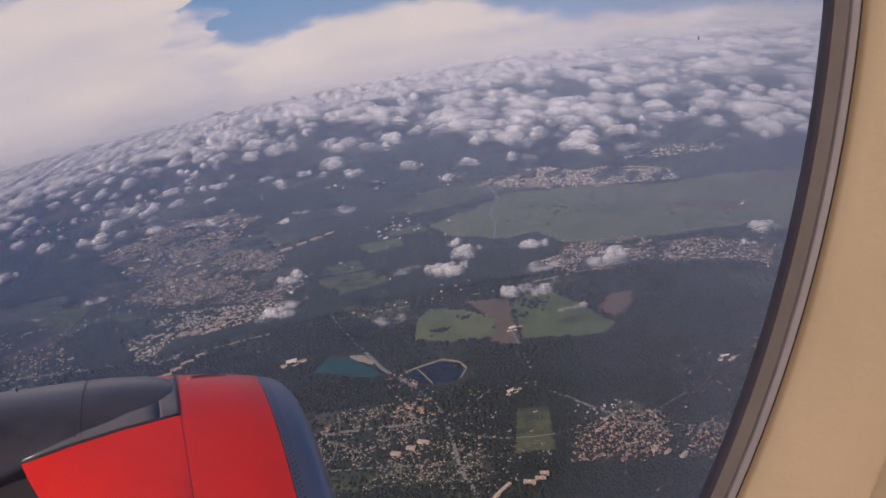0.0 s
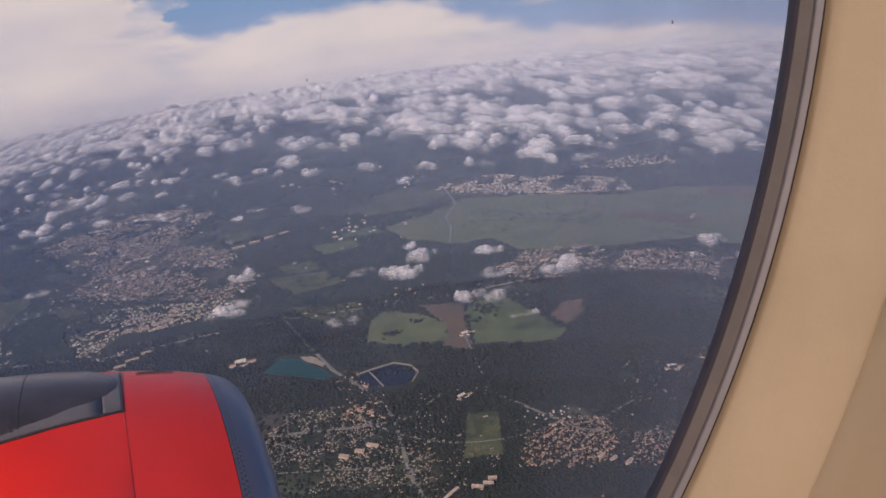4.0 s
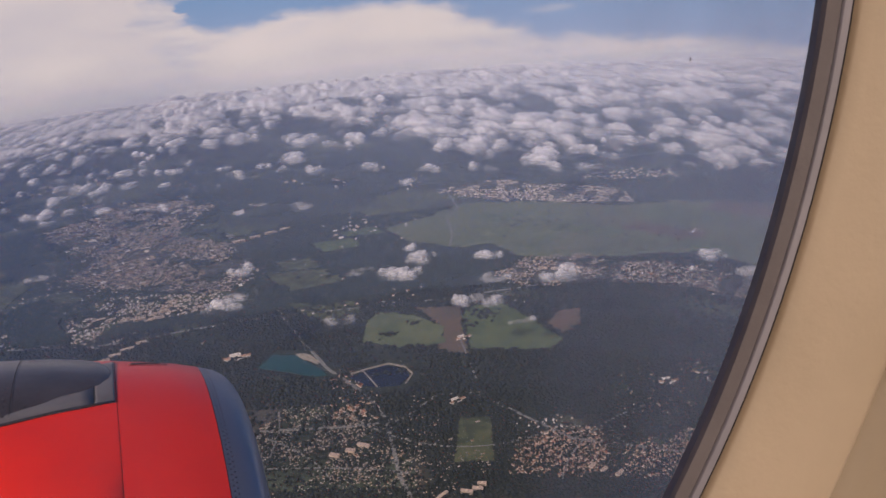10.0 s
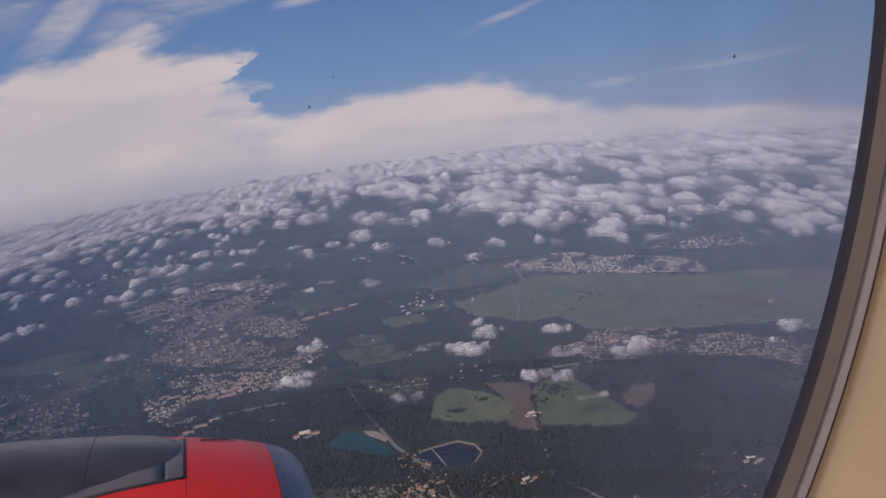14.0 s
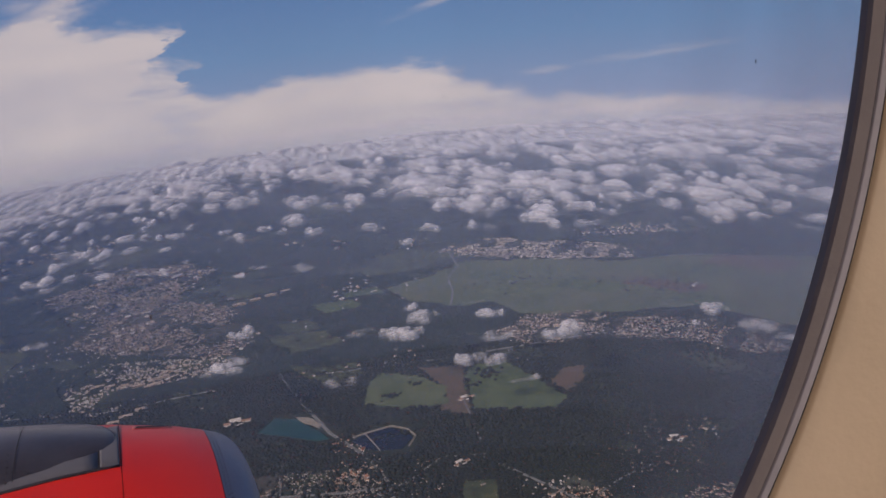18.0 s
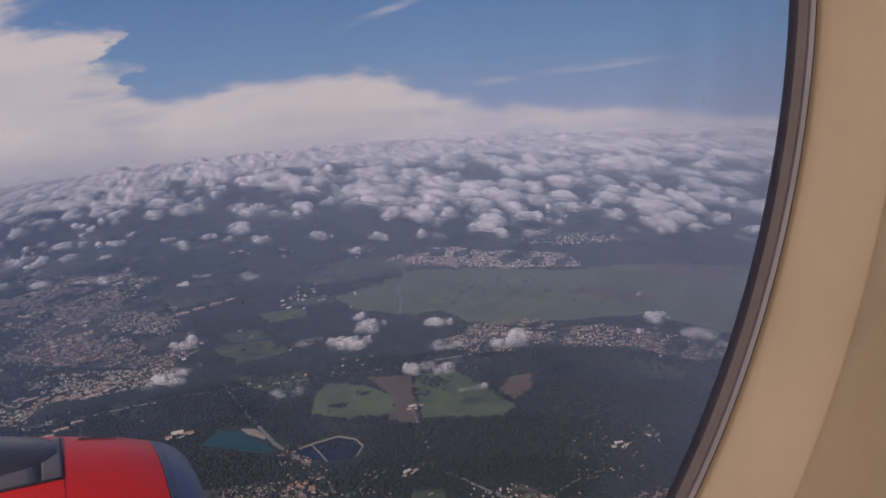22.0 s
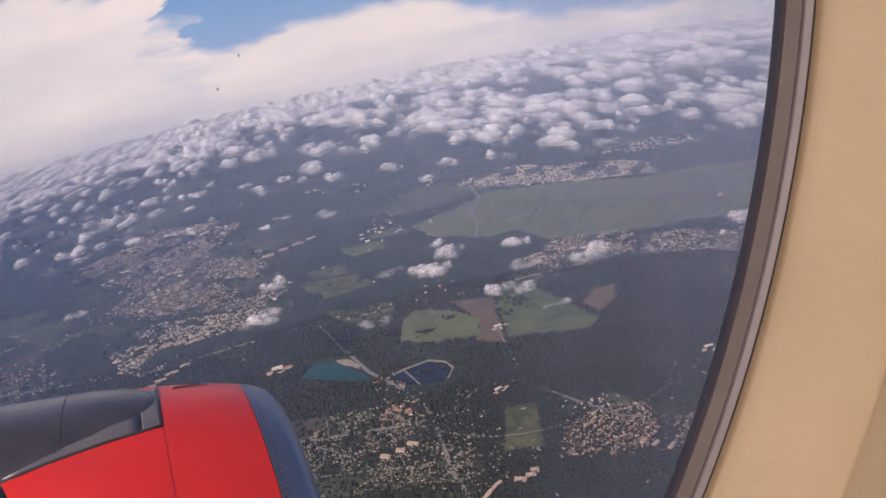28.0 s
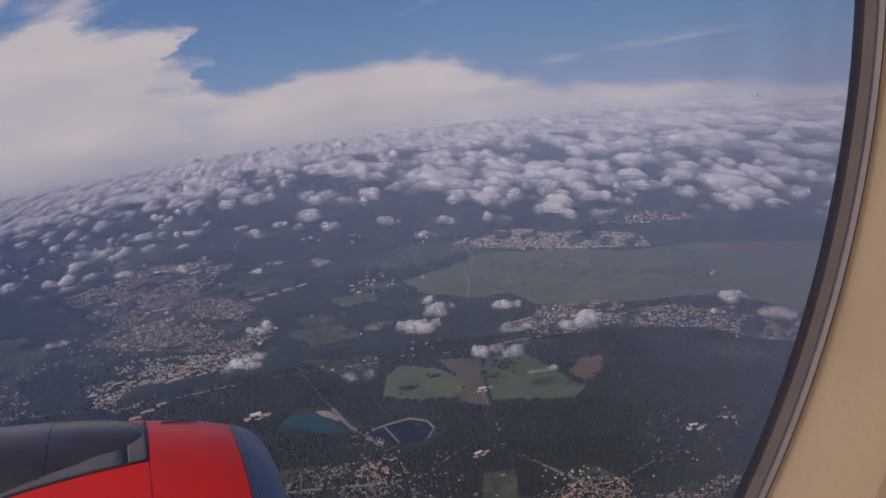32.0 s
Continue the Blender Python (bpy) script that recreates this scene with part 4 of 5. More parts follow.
def forest_sheet(name, x0, x1, y0, y1, step, high, bare, label, seed):
    """Far woods: one uneven roof of leaves with open glades, falling to the ground at its edges."""
    gx, gy = np.meshgrid(np.arange(x0, x1, step), np.arange(y0, y1, step), indexing="ij")
    rng = np.random.default_rng(seed)
    x, y = gx + rng.uniform(-0.35, 0.35, gx.shape) * step, gy + rng.uniform(-0.35, 0.35, gx.shape) * step
    on = (np.abs(x) < 0.95 * y + 130) & (fbm(x / 125.0 + seed, y / 72.0, 5, 0.55) > bare)
    for p in OPEN:
        on &= ~inside(p, x.ravel(), y.ravel()).reshape(x.shape)
    for p in BUILT:
        on &= ~inside(p, x.ravel(), y.ravel()).reshape(x.shape) | (fbm(x / 14.0, y / 14.0 + seed, 3) > 0.24)
    z = np.where(on, high * (0.55 + 0.6 * value_noise(x / 6.0, y / 6.0) + rng.uniform(-0.22, 0.22, x.shape)), -0.4) + drop(x, y)
    idx = np.arange(x.size).reshape(x.shape)
    cell = on[:-1, :-1] | on[1:, :-1] | on[1:, 1:] | on[:-1, 1:]
    q = np.stack([idx[:-1, :-1], idx[1:, :-1], idx[1:, 1:], idx[:-1, 1:]], -1)[cell]
    used = np.unique(q)
    back = np.zeros(x.size, np.int64)
    back[used] = np.arange(len(used))
    V = np.stack([x, y, z], -1).reshape(-1, 3)[used]
    tagged(new(name, arrays(name, V, back[q], None, (CANOPY,), smooth=False)), label, "forest", kind="stuff")


forest_sheet("forest", -640, 600, 525, 725, 1.8, 1.15, -0.16, "hazy dark forest behind the fields", 23)
forest_sheet("forest", -1000, 760, 725, 1120, 3.0, 1.6, -0.08, "far hazy woods beyond the city", 26)
# hedges and clumps in the fields
rngf = np.random.default_rng(31)
hx = np.concatenate([rngf.normal(23, 4, 30), rngf.normal(45, 3, 18), rngf.normal(97, 6, 60), rngf.normal(83, 3, 18), rngf.uniform(7, 138, 120)])
hy = np.concatenate([rngf.normal(459, 2.2, 30), rngf.normal(471, 2, 18), rngf.normal(471, 5, 60), rngf.normal(454, 2, 18), rngf.uniform(404, 408, 120)])
canopy("hedge", hx, hy, 1.3, "dark clumps of trees and hedges in the fields", 24)
rngf = np.random.default_rng(32)
t_ = rngf.random(150)
canopy("hedge", 147 + 223 * t_ + rngf.normal(0, 16, 150), 642 + 30 * np.sin(t_ * 7) - 30 * t_ + rngf.normal(0, 14, 150), 1.3, "dark clumps of trees over the farmland", 25)

# ---------------------------------------------------------------- clouds


CLOUD_BASE = 46.0


def heap_mesh(name, X, Y, dens, height, mat, shells=4, gap=0.2):
    """A soft heap: shells of mist one inside the other, each rising with the density, the outermost with a flat underside."""
    nx, ny = X.shape
    n = nx * ny
    idx = np.arange(n).reshape(nx, ny)
    q = np.stack([idx[:-1, :-1], idx[1:, :-1], idx[1:, 1:], idx[:-1, 1:]], -1)
    Vs, Qs, veils, count = [], [], [], 0
    for k in range(shells):
        dk = dens - gap * k
        root = np.sqrt(np.clip(dk, 0, 1))
        on = dk > 0
        cell = on[:-1, :-1] | on[1:, :-1] | on[1:, 1:] | on[:-1, 1:]
        for under in ((False, True) if k % 2 == 0 else (False,)):
            z = -0.14 * height * root if under else height * root * (0.72 + 0.28 * np.clip(dk, 0, None)) * (1 - 0.06 * k)
            Q = q[cell]
            used = np.unique(Q)
            if not len(used):
                continue
            back = np.zeros(n, np.int64)
            back[used] = np.arange(len(used)) + count
            Vs.append(np.stack([X, Y, z], -1).reshape(-1, 3)[used])
            veils.append(dk.ravel()[used] - (0.3 if under else 0.0))
            Qs.append(back[Q[:, ::-1] if under else Q])
            count += len(used)
    return arrays(name, np.concatenate(Vs), np.concatenate(Qs), None, (mat,), smooth=True, veil=np.clip(np.concatenate(veils), -0.5, 1.5))


def cumulus(x, y, width, depth, height, seed, label, mat):
    """One fair-weather cloud: a ragged heap of round domes."""
    rng = np.random.default_rng(seed)
    n = 80
    width, depth, height = width * 1.05, depth * 1.15, height * 0.9
    u, v = np.meshgrid(np.linspace(-1.2, 1.2, n), np.linspace(-1.2, 1.2, n), indexing="ij")
    ox, oy = rng.uniform(0, 200, 2)
    body = np.full_like(u, -9.0)
    for _ in range(int(rng.integers(3, 8))):
        cx, cy, r = rng.normal(0, 0.40), rng.normal(0, 0.32), rng.uniform(0.24, 0.55)
        body = np.maximum(body, 1 - ((u - cx) ** 2 + (v - cy) ** 2) / r ** 2)
    dens = 0.50 * np.maximum(body, -1.2) + 0.26 * fbm(u * 2.2 + ox, v * 2.2 + oy, 4, 0.5, True) + 1.05 * fbm(u * 1.9 - oy, v * 1.9 + ox, 6, 0.62)
    dens = 0.9 * dens + 0.14 - 2.2 * np.clip(np.sqrt(u * u + v * v) - 0.8, 0, 1)
    ob = new("cumulus_cloud", heap_mesh("cumulus_cloud", u * width * 0.62, v * depth * 0.62, dens, height, mat))
    ob.location = (x, y, CLOUD_BASE + drop(x, y))
    tagged(ob, label, "cloud", "fair-weather clouds")


W1, W2 = "small white fair-weather cumulus cloud over the land", "ragged thin white cloud drifting over the land"
for i, (x, y, w, d, h, thin) in enumerate(((66, 693, 21.5, 14.4, 5.0, 0), (45, 508, 17.7, 11.9, 4.1, 0), (54, 482, 23.7, 15.9, 5.5, 0), (35, 461, 27.4, 18.4, 6.3, 0), (101, 473, 21.0, 14.1, 4.9, 0), (144, 425, 28.0, 18.8, 6.5, 0), (82, 405, 31.0, 20.8, 7.2, 0), (251, 425, 20.0, 13.4, 4.6, 0), (235, 408, 13.2, 8.9, 3.1, 0), (265, 390, 28.5, 19.1, 3.5, 1), (-76, 507, 22.0, 14.8, 5.1, 0), (-82, 446, 23.1, 15.5, 5.4, 0), (-74, 462, 21.7, 14.6, 2.6, 1), (-7, 404, 18.7, 12.5, 2.3, 1), (9, 473, 21.9, 14.7, 2.7, 1), (101, 368, 17.9, 12.0, 2.2, 1), (-246, 894, 21.9, 18.7, 5.1, 0), (-244, 983, 17.2, 14.7, 4.0, 0), (-186, 873, 22.3, 19.1, 5.2, 0), (-127, 856, 19.4, 13.0, 4.5, 0), (-82, 838, 21.1, 14.2, 4.9, 0), (-300, 735, 25.3, 16.9, 5.9, 0), (-192, 716, 18.8, 12.6, 2.3, 1), (-93, 656, 12.5, 8.4, 2.9, 0), (-76, 678, 18.3, 12.3, 2.2, 1), (-16, 792, 30.5, 20.4, 7.1, 0), (-31, 970, 45.8, 39.1, 10.6, 0), (-338, 958, 18.6, 15.9, 4.3, 0), (-469, 1170, 34.4, 29.4, 8.0, 0), (-188, 805, 15.3, 10.3, 3.5, 0), (-235, 552, 17.9, 12.0, 2.2, 1), (266, 472, 10.4, 7.0, 1.3, 1), (-36, 654, 26.5, 17.8, 3.2, 1), (-249, 1112, 32.7, 27.9, 7.6, 0), (-468, 963, 28.0, 23.9, 6.5, 0), (-360, 674, 22.3, 15.0, 5.2, 0), (-280, 538, 14.8, 9.9, 1.8, 1), (-471, 845, 29.2, 24.9, 6.8, 0), (99, 436, 22.2, 14.9, 2.7, 1), (269, 369, 19.4, 13.0, 2.4, 1))):
    cumulus(x, y, w, d, h, 100 + i, W2 if thin else W1, WISP if thin else CLOUD)


def heaps_at(x, y, much, seed):
    """Round heaps strewn over the plane: 0 at their rims, 1 at their crowns; much (0 to 1) says how many and how large."""
    best = np.full_like(x, -1.0)
    xi, yi = np.floor(x).astype(int), np.floor(y).astype(int)
    for dx in (-1, 0, 1):
        for dy in (-1, 0, 1):
            cx, cy = xi + dx, yi + dy
            r1 = RNG_TABLE[(cx * 7 + seed) & 255, (cy * 13) & 255]
            r2 = RNG_TABLE[(cx * 31 + 5) & 255, (cy * 17 + seed) & 255]
            r3 = RNG_TABLE[(cx * 11 + 91) & 255, (cy * 29 + 3 + seed) & 255]
            r4 = RNG_TABLE[(cx * 19 + 7) & 255, (cy * 5 + 60 + seed) & 255]
            rad = 0.30 + 0.55 * r3 * np.clip(0.5 + much, 0.2, 1.2)
            d = ((x - cx - r1) ** 2 + (y - cy - r2) ** 2) / rad ** 2
            best = np.maximum(best, np.where(r4 < much, 1 - d, -1.0))
    return best


# the fan's own steps and the distances at which they lie
FAN = ((900, 1200, 1700, 2500, 3500, 4750, 9000), (607, 728, 889, 1086, 1273, 1459, 2300))


def cloud_sheet(name, az0, az1, r0, r1, cover, cell, height, mat, label, seed, fine=280):
    """Many cumulus heaps in one field, laid out fan-wise round the aircraft so that far ones cost less."""
    na, nr = int(radians(az1 - az0) * fine), int(math.log(r1 / r0) * fine)
    a, lr = np.meshgrid(np.radians(np.linspace(az0, az1, na)), np.linspace(math.log(r0), math.log(r1), nr), indexing="ij")
    r = np.exp(lr)
    far = np.interp(r, *FAN)
    turn = 0.885 * a - 0.037
    X, Y = far * np.sin(turn), far * np.cos(turn)
    # heaps drawn out along the line of sight, smaller ones far off
    P = a / cell * (r / 1500.0) ** 0.4
    Q = 2.0 * (211.0 / 1500.0) / (cell * 0.34) * (1 - (1500.0 / r) ** 0.5)
    P, Q = P + 0.14 * Q, Q - 0.08 * P
    P, Q = P + 0.35 * fbm(P * 0.7 + 9, Q * 0.7 + seed, 3), Q + 0.35 * fbm(P * 0.7 - 5, Q * 0.7 + seed + 40, 3)
    broad = fbm(r * np.sin(a) / 900.0 + 3 + seed, r * np.cos(a) / 700.0 - 5, 3)
    edge = np.minimum(np.minimum((np.degrees(a) - az0), (az1 - np.degrees(a))) / 5.0, (r - r0) / (0.22 * r0))
    patchy = fbm(P * 0.33 + 4, Q * 0.33 - seed, 4, 0.55)
    much = cover(np.degrees(a), r) + 0.45 * patchy + 0.22 * broad - np.clip(1 - edge, 0, 1) * 0.6
    dens = 0.55 * heaps_at(P + 50, Q + 50, much, seed) + 1.05 * fbm(P * 1.3, Q * 1.3, 6, 0.6) + 0.5 * np.clip(much - 0.42, -0.3, 0.6) - 0.02
    me = heap_mesh(name, X, Y, dens, height * (r / 1500.0) ** 0.35, mat, 3, 0.22)
    co = np.zeros(len(me.vertices) * 3, np.float32)
    me.vertices.foreach_get("co", co)
    co = co.reshape(-1, 3)
    co[:, 2] += drop(co[:, 0], co[:, 1])
    me.vertices.foreach_set("co", co.ravel())
    me.update()
    ob = new(name, me)
    ob.location = (0, 0, CLOUD_BASE)
    tagged(ob, label, "clouds", kind="stuff")


def deck_cover(az, r):
    """Close cloud ahead, thinning towards the tail and towards the eye."""
    near = np.interp(az, (0, 8, 13, 22, 60), (3000, 1950, 1330, 1170, 1130))
    return 0.10 + 0.14 * np.clip((r - 1400) / 1500, 0, 1) + 0.50 * np.clip((r - near) / 260 + 0.25, 0, 1)


cloud_sheet("cloud_deck", -14, 66, 960, 9000, deck_cover, 0.034, 10.5, DECK, "broken deck of white cumulus clouds seen from above", 0)
cloud_sheet("cloud_field", -58, -6, 1050, 9000, lambda az, r: 0.22 + 0.28 * np.clip((r - 1300) / 1600, 0, 1) + 0.5 * np.clip((r - 2600) / 1400, 0, 1), 0.024, 5.6, DECK, "scattered small white clouds thinning towards the haze", 40)

# haze over the far land, imitated by tinted shells, whiter far off
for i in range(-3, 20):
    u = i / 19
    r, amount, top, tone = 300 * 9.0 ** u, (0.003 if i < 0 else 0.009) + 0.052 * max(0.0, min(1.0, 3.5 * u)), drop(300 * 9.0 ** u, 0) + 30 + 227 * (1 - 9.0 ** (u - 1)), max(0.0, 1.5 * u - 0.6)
    bm = bmesh.new()
    seg = 96
    lo = [bm.verts.new((r * sin(2 * pi * k / seg), r * cos(2 * pi * k / seg), drop(r, 0) + 0.4)) for k in range(seg)]
    hi = [bm.verts.new((r * sin(2 * pi * k / seg), r * cos(2 * pi * k / seg), top)) for k in range(seg)]
    for k in range(seg):
        j = (k + 1) % seg
        bm.faces.new((lo[k], lo[j], hi[j], hi[k]))
    tagged(finish("haze", bm, haze_material("tinted_haze_shell", amount, top, min(tone, 0.9), r)), "thin upright shell tinted bluish to imitate haze over the far land", "haze", kind="structure")

# ---------------------------------------------------------------- the aircraft
CABIN_LIGHT = 8.8
VENT = [(-0.19, -13.6), (-0.06, -16.4), (-0.06, -15.2), (-0.20, -11.6)]
VENT_LIP = [(-0.205, -14.6), (-0.03, -17.2), (-0.03, -14.0), (-0.215, -10.8)]
TRI_A = [(-0.352, -9.8), (-0.272, -14.4), (-0.277, 8.2), (-0.352, 9.0)]
TRI_B = [(-0.86, -9.0), (-0.352, -9.8), (-0.352, 9.0), (-0.868, 14.2)]
TRI_LINE = [(-0.357, -9.8), (-0.353, -9.8), (-0.352, 9.0), (-0.356, 9.0)]
SKIRT_LINE = [(-0.872, 14.0), (-0.275, 8.1), (-0.275, 8.6), (-0.872, 14.5)]
# x, middle angle, half angle, foot and crest over the nacelle's skin
PYLON_ROWS = [(-0.286, -4, 1.5, -0.02, 0.008), (-0.298, -4.5, 5.5, -0.02, 0.013), (-0.335, -6, 10.2, -0.02, 0.018), (-0.41, -8, 14.5, -0.02, 0.022), (-0.55, -10, 19.6, -0.02, 0.028), (-0.70, -11, 23.0, -0.02, 0.034),
              (-0.86, -11.5, 26.0, -0.02, 0.048), (-1.05, -12, 28, -0.04, 0.070), (-1.35, -12, 30, -0.08, 0.098), (-2.0, -12, 32, -0.15, 0.125), (-2.8, -12, 32, -0.25, 0.13), (-3.6, -12, 32, -0.3, 0.13), (-4.6, -12, 32, -0.3, 0.12)]


def PYLON_AT(x, lift):
    """The pylon's outline at x."""
    for a, b in zip(PYLON_ROWS, PYLON_ROWS[1:]):
        if b[0] <= x <= a[0]:
            u = (a[0] - x) / (a[0] - b[0])
            _, mid, half, low, top = (p + (q - p) * u for p, q in zip(a, b))
            out = []
            for k in range(28):
                q = pi * k / 27
                g = radians(mid + half * cos(q))
                r = nacelle_r(x) + low + (top - low) * sin(q) ** 0.8 + lift
                out.append((x, EY - r * sin(g), EZ + r * cos(g)))
            return out


# the aircraft's own axes: x to the nose, y to the left wing tip; it climbs and banks a little
AIR = Matrix.Translation((0, 0, ALT)) @ pose(0, 0, 0, -6.46, 9.50, 14.73) @ Matrix.Translation((0, 0, -ALT))
WX, WZ, WY = -0.0205, ALT + -0.0016, 0.2330     # middle of the window, and the plane of its edge
WA, WB, WN = 0.1676, 0.2188, 1.95             # half width, half height, squareness
SEG = 160


def in_air(ob):
    ob.matrix_world = AIR
    return ob



def window_ring(out, y, rear=0.0):
    """A rounded-rectangle ring round the window, widened by out, at depth y."""
    pts = []
    for i in range(SEG):
        t = 2 * pi * i / SEG
        c, s = cos(t), sin(t)
        a, b = WA + out, WB + out
        pts.append((WX + a * math.copysign(abs(c) ** (2 / WN), c), y, WZ + b * math.copysign(abs(s) ** (2 / WN), s)))
    return pts


def ring_part(name, steps, mat, parent, label="", smooth=True):
    bm = loft([window_ring(o, WY + d) for o, d in steps])
    bmesh.ops.recalc_face_normals(bm, faces=bm.faces)
    return part(name, bm, mat, parent, label, smooth)


win = tagged(new("window_1"), "rounded cabin window in a beige scoop with dark seal", "window", kind="structure")
win.matrix_world = AIR
ring_part("seal", [(0.012, 0.006), (0.0045, 0.004), (0.0026, 0.0006), (0.0027, -0.0008), (0.0058, -0.0022), (0.0062, -0.0016)], SEAL, win, "dark grey rubber window seal", False)
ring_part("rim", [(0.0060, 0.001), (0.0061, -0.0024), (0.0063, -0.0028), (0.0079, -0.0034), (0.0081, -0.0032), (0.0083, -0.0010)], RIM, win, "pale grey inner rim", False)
# the rim's shaded outer side, painted darker
ring_part("rim_edge", [(0.0081, 0.001), (0.0082, -0.0030), (0.0086, -0.0028), (0.0091, -0.0026), (0.0093, -0.0010)], RIM_SHADE, win, "mauve-grey edge of the rim, its shade painted in", False)
ring_part("gap", [(0.0091, -0.0010), (0.0093, -0.0025), (0.0098, -0.0025), (0.0102, -0.0010)], GROOVE, win, "dark joint line round the rim")
ring_part("scoop", [(0.0097, 0.001), (0.0098, -0.0034), (0.0105, -0.0044), (0.0140, -0.0058), (0.0190, -0.0074), (0.0240, -0.0090), (0.0290, -0.0104), (0.0340, -0.0116), (0.0390, -0.0124), (0.0430, -0.0128), (0.0456, -0.0124), (0.0462, -0.0110)], BEIGE, win, "smooth beige plastic window surround")
# a chipped dark mark on the joint
bm = bmesh.new()
bmesh.ops.create_icosphere(bm, subdivisions=2, radius=0.0011)
for v in bm.verts:
    v.co = Vector((v.co.x * (0.8 + 0.9 * noise.noise(v.co * 1500)), v.co.y * 0.3, v.co.z * 1.6))
    v.co += Vector((0.1595, WY - 0.0046, ALT + -0.0086))
part("chip", bm, GROOVE, win, "small dark chip at the rim")
bm = loft([window_ring(0.009, WY + 0.0045), window_ring(0.009, WY + 0.0065)], cap=True)
bmesh.ops.recalc_face_normals(bm, faces=bm.faces)
pane = part("pane", bm, PANE, win, "scratched and dusty acrylic pane with a painted reflection near its front edge", smooth=False)
pane.visible_shadow = False
# specks of dirt on the pane
for i, (px, pz, s) in enumerate(((0.0523, -0.0166, 0.00016), (0.1346, -0.0099, 0.00036), (0.1229, -0.0250, 0.00016), (0.0482, -0.0216, 0.00020), (-0.0085, -0.0620, 0.00026), (0.1347, -0.0274, 0.00020))):
    bm = bmesh.new()
    bmesh.ops.create_icosphere(bm, subdivisions=1, radius=s)
    for v in bm.verts:
        v.co = Vector((v.co.x * (0.7 + 0.5 * noise.noise(v.co * 900)) , v.co.y * 0.2, v.co.z * 1.5))
        v.co += Vector((WX + px, WY + 0.004, WZ + pz))
    part("dirt_speck", bm, GROOVE, win)

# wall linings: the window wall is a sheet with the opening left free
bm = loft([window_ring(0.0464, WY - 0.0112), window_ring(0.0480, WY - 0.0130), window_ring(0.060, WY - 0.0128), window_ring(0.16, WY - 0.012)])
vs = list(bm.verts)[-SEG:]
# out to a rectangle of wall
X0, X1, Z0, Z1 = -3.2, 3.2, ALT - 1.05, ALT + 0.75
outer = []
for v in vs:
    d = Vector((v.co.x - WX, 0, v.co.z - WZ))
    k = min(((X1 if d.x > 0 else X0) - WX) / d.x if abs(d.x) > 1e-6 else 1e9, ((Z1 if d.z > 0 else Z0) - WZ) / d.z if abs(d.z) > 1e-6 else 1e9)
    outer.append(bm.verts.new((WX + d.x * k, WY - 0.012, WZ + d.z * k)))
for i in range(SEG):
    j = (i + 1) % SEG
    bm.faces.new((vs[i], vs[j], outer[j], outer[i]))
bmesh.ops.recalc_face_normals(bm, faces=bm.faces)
tagged(in_air(finish("wall_port", bm, WALLM)), "tan plastic cabin wall lining round the window, its shade painted in", "wall", kind="structure")
# outer skin with its own opening
bm = loft([window_ring(0.012, WY + 0.007), window_ring(0.10, WY + 0.045), window_ring(0.12, WY + 0.050), window_ring(0.8, WY + 0.050), window_ring(0.8, WY + 0.02), window_ring(0.014, WY + 0.006)])
bmesh.ops.recalc_face_normals(bm, faces=bm.faces)
tagged(in_air(finish("fuselage_skin", bm, SKIN)), "white fuselage skin outside the window", "fuselage", kind="structure")


def box(x0, x1, y0, y1, z0, z1):
    bm = bmesh.new()
    bmesh.ops.create_cube(bm, size=1)
    for v in bm.verts:
        v.co = Vector((x0 + (v.co.x + 0.5) * (x1 - x0), y0 + (v.co.y + 0.5) * (y1 - y0), z0 + (v.co.z + 0.5) * (z1 - z0)))
    return bm


YB = -3.4
tagged(in_air(finish("floor", box(X0, X1, YB - 0.05, WY - 0.012, Z0 - 0.05, Z0), CARPET, smooth=False)), "dark blue cabin carpet", "floor", kind="structure")
tagged(in_air(finish("ceiling", box(X0, X1, YB - 0.05, WY - 0.012, Z1, Z1 + 0.05), CABIN, smooth=False)), "pale cabin ceiling lining", "ceiling", kind="structure")
tagged(in_air(finish("wall_front", box(X1, X1 + 0.05, YB, WY, Z0, Z1), CABIN, smooth=False)), "pale cabin bulkhead", "wall", kind="structure")
tagged(in_air(finish("wall_rear", box(X0 - 0.05, X0, YB, WY, Z0, Z1), CABIN, smooth=False)), "pale cabin bulkhead", "wall", kind="structure")
# starboard wall in strips, so that its row of windows stays open
zb, zt = ALT - 0.16, ALT + 0.2
tagged(in_air(finish("wall_starboard_low", box(X0, X1, YB - 0.05, YB, Z0, zb), CABIN, smooth=False)), "pale cabin wall under the windows", "wall", kind="structure")
tagged(in_air(finish("wall_starboard_high", box(X0, X1, YB - 0.05, YB, zt, Z1), CABIN, smooth=False)), "pale cabin wall over the windows", "wall", kind="structure")
for i in range(8):
    a = X0 + 0.8 * i
    tagged(in_air(finish("wall_starboard_pier", box(a, a + 0.54, YB - 0.05, YB, zb, zt), CABIN, smooth=False)), "pale cabin wall between windows", "wall", kind="structure")
# daylight that enters by the opposite row of windows
for i in range(8):
    lamp = new("window_daylight", bpy.data.lights.new("window_daylight", "AREA"))
    lamp.data.shape, lamp.data.size, lamp.data.size_y = "RECTANGLE", 0.25, 0.35
    lamp.data.energy, lamp.data.color = CABIN_LIGHT, (1.0, 0.93, 0.82)
    lamp.matrix_world = AIR @ look((X0 + 0.8 * i + 0.67, YB + 0.01, ALT + 0.02), (X0 + 0.8 * i + 0.67, YB + 1, ALT + 0.02))

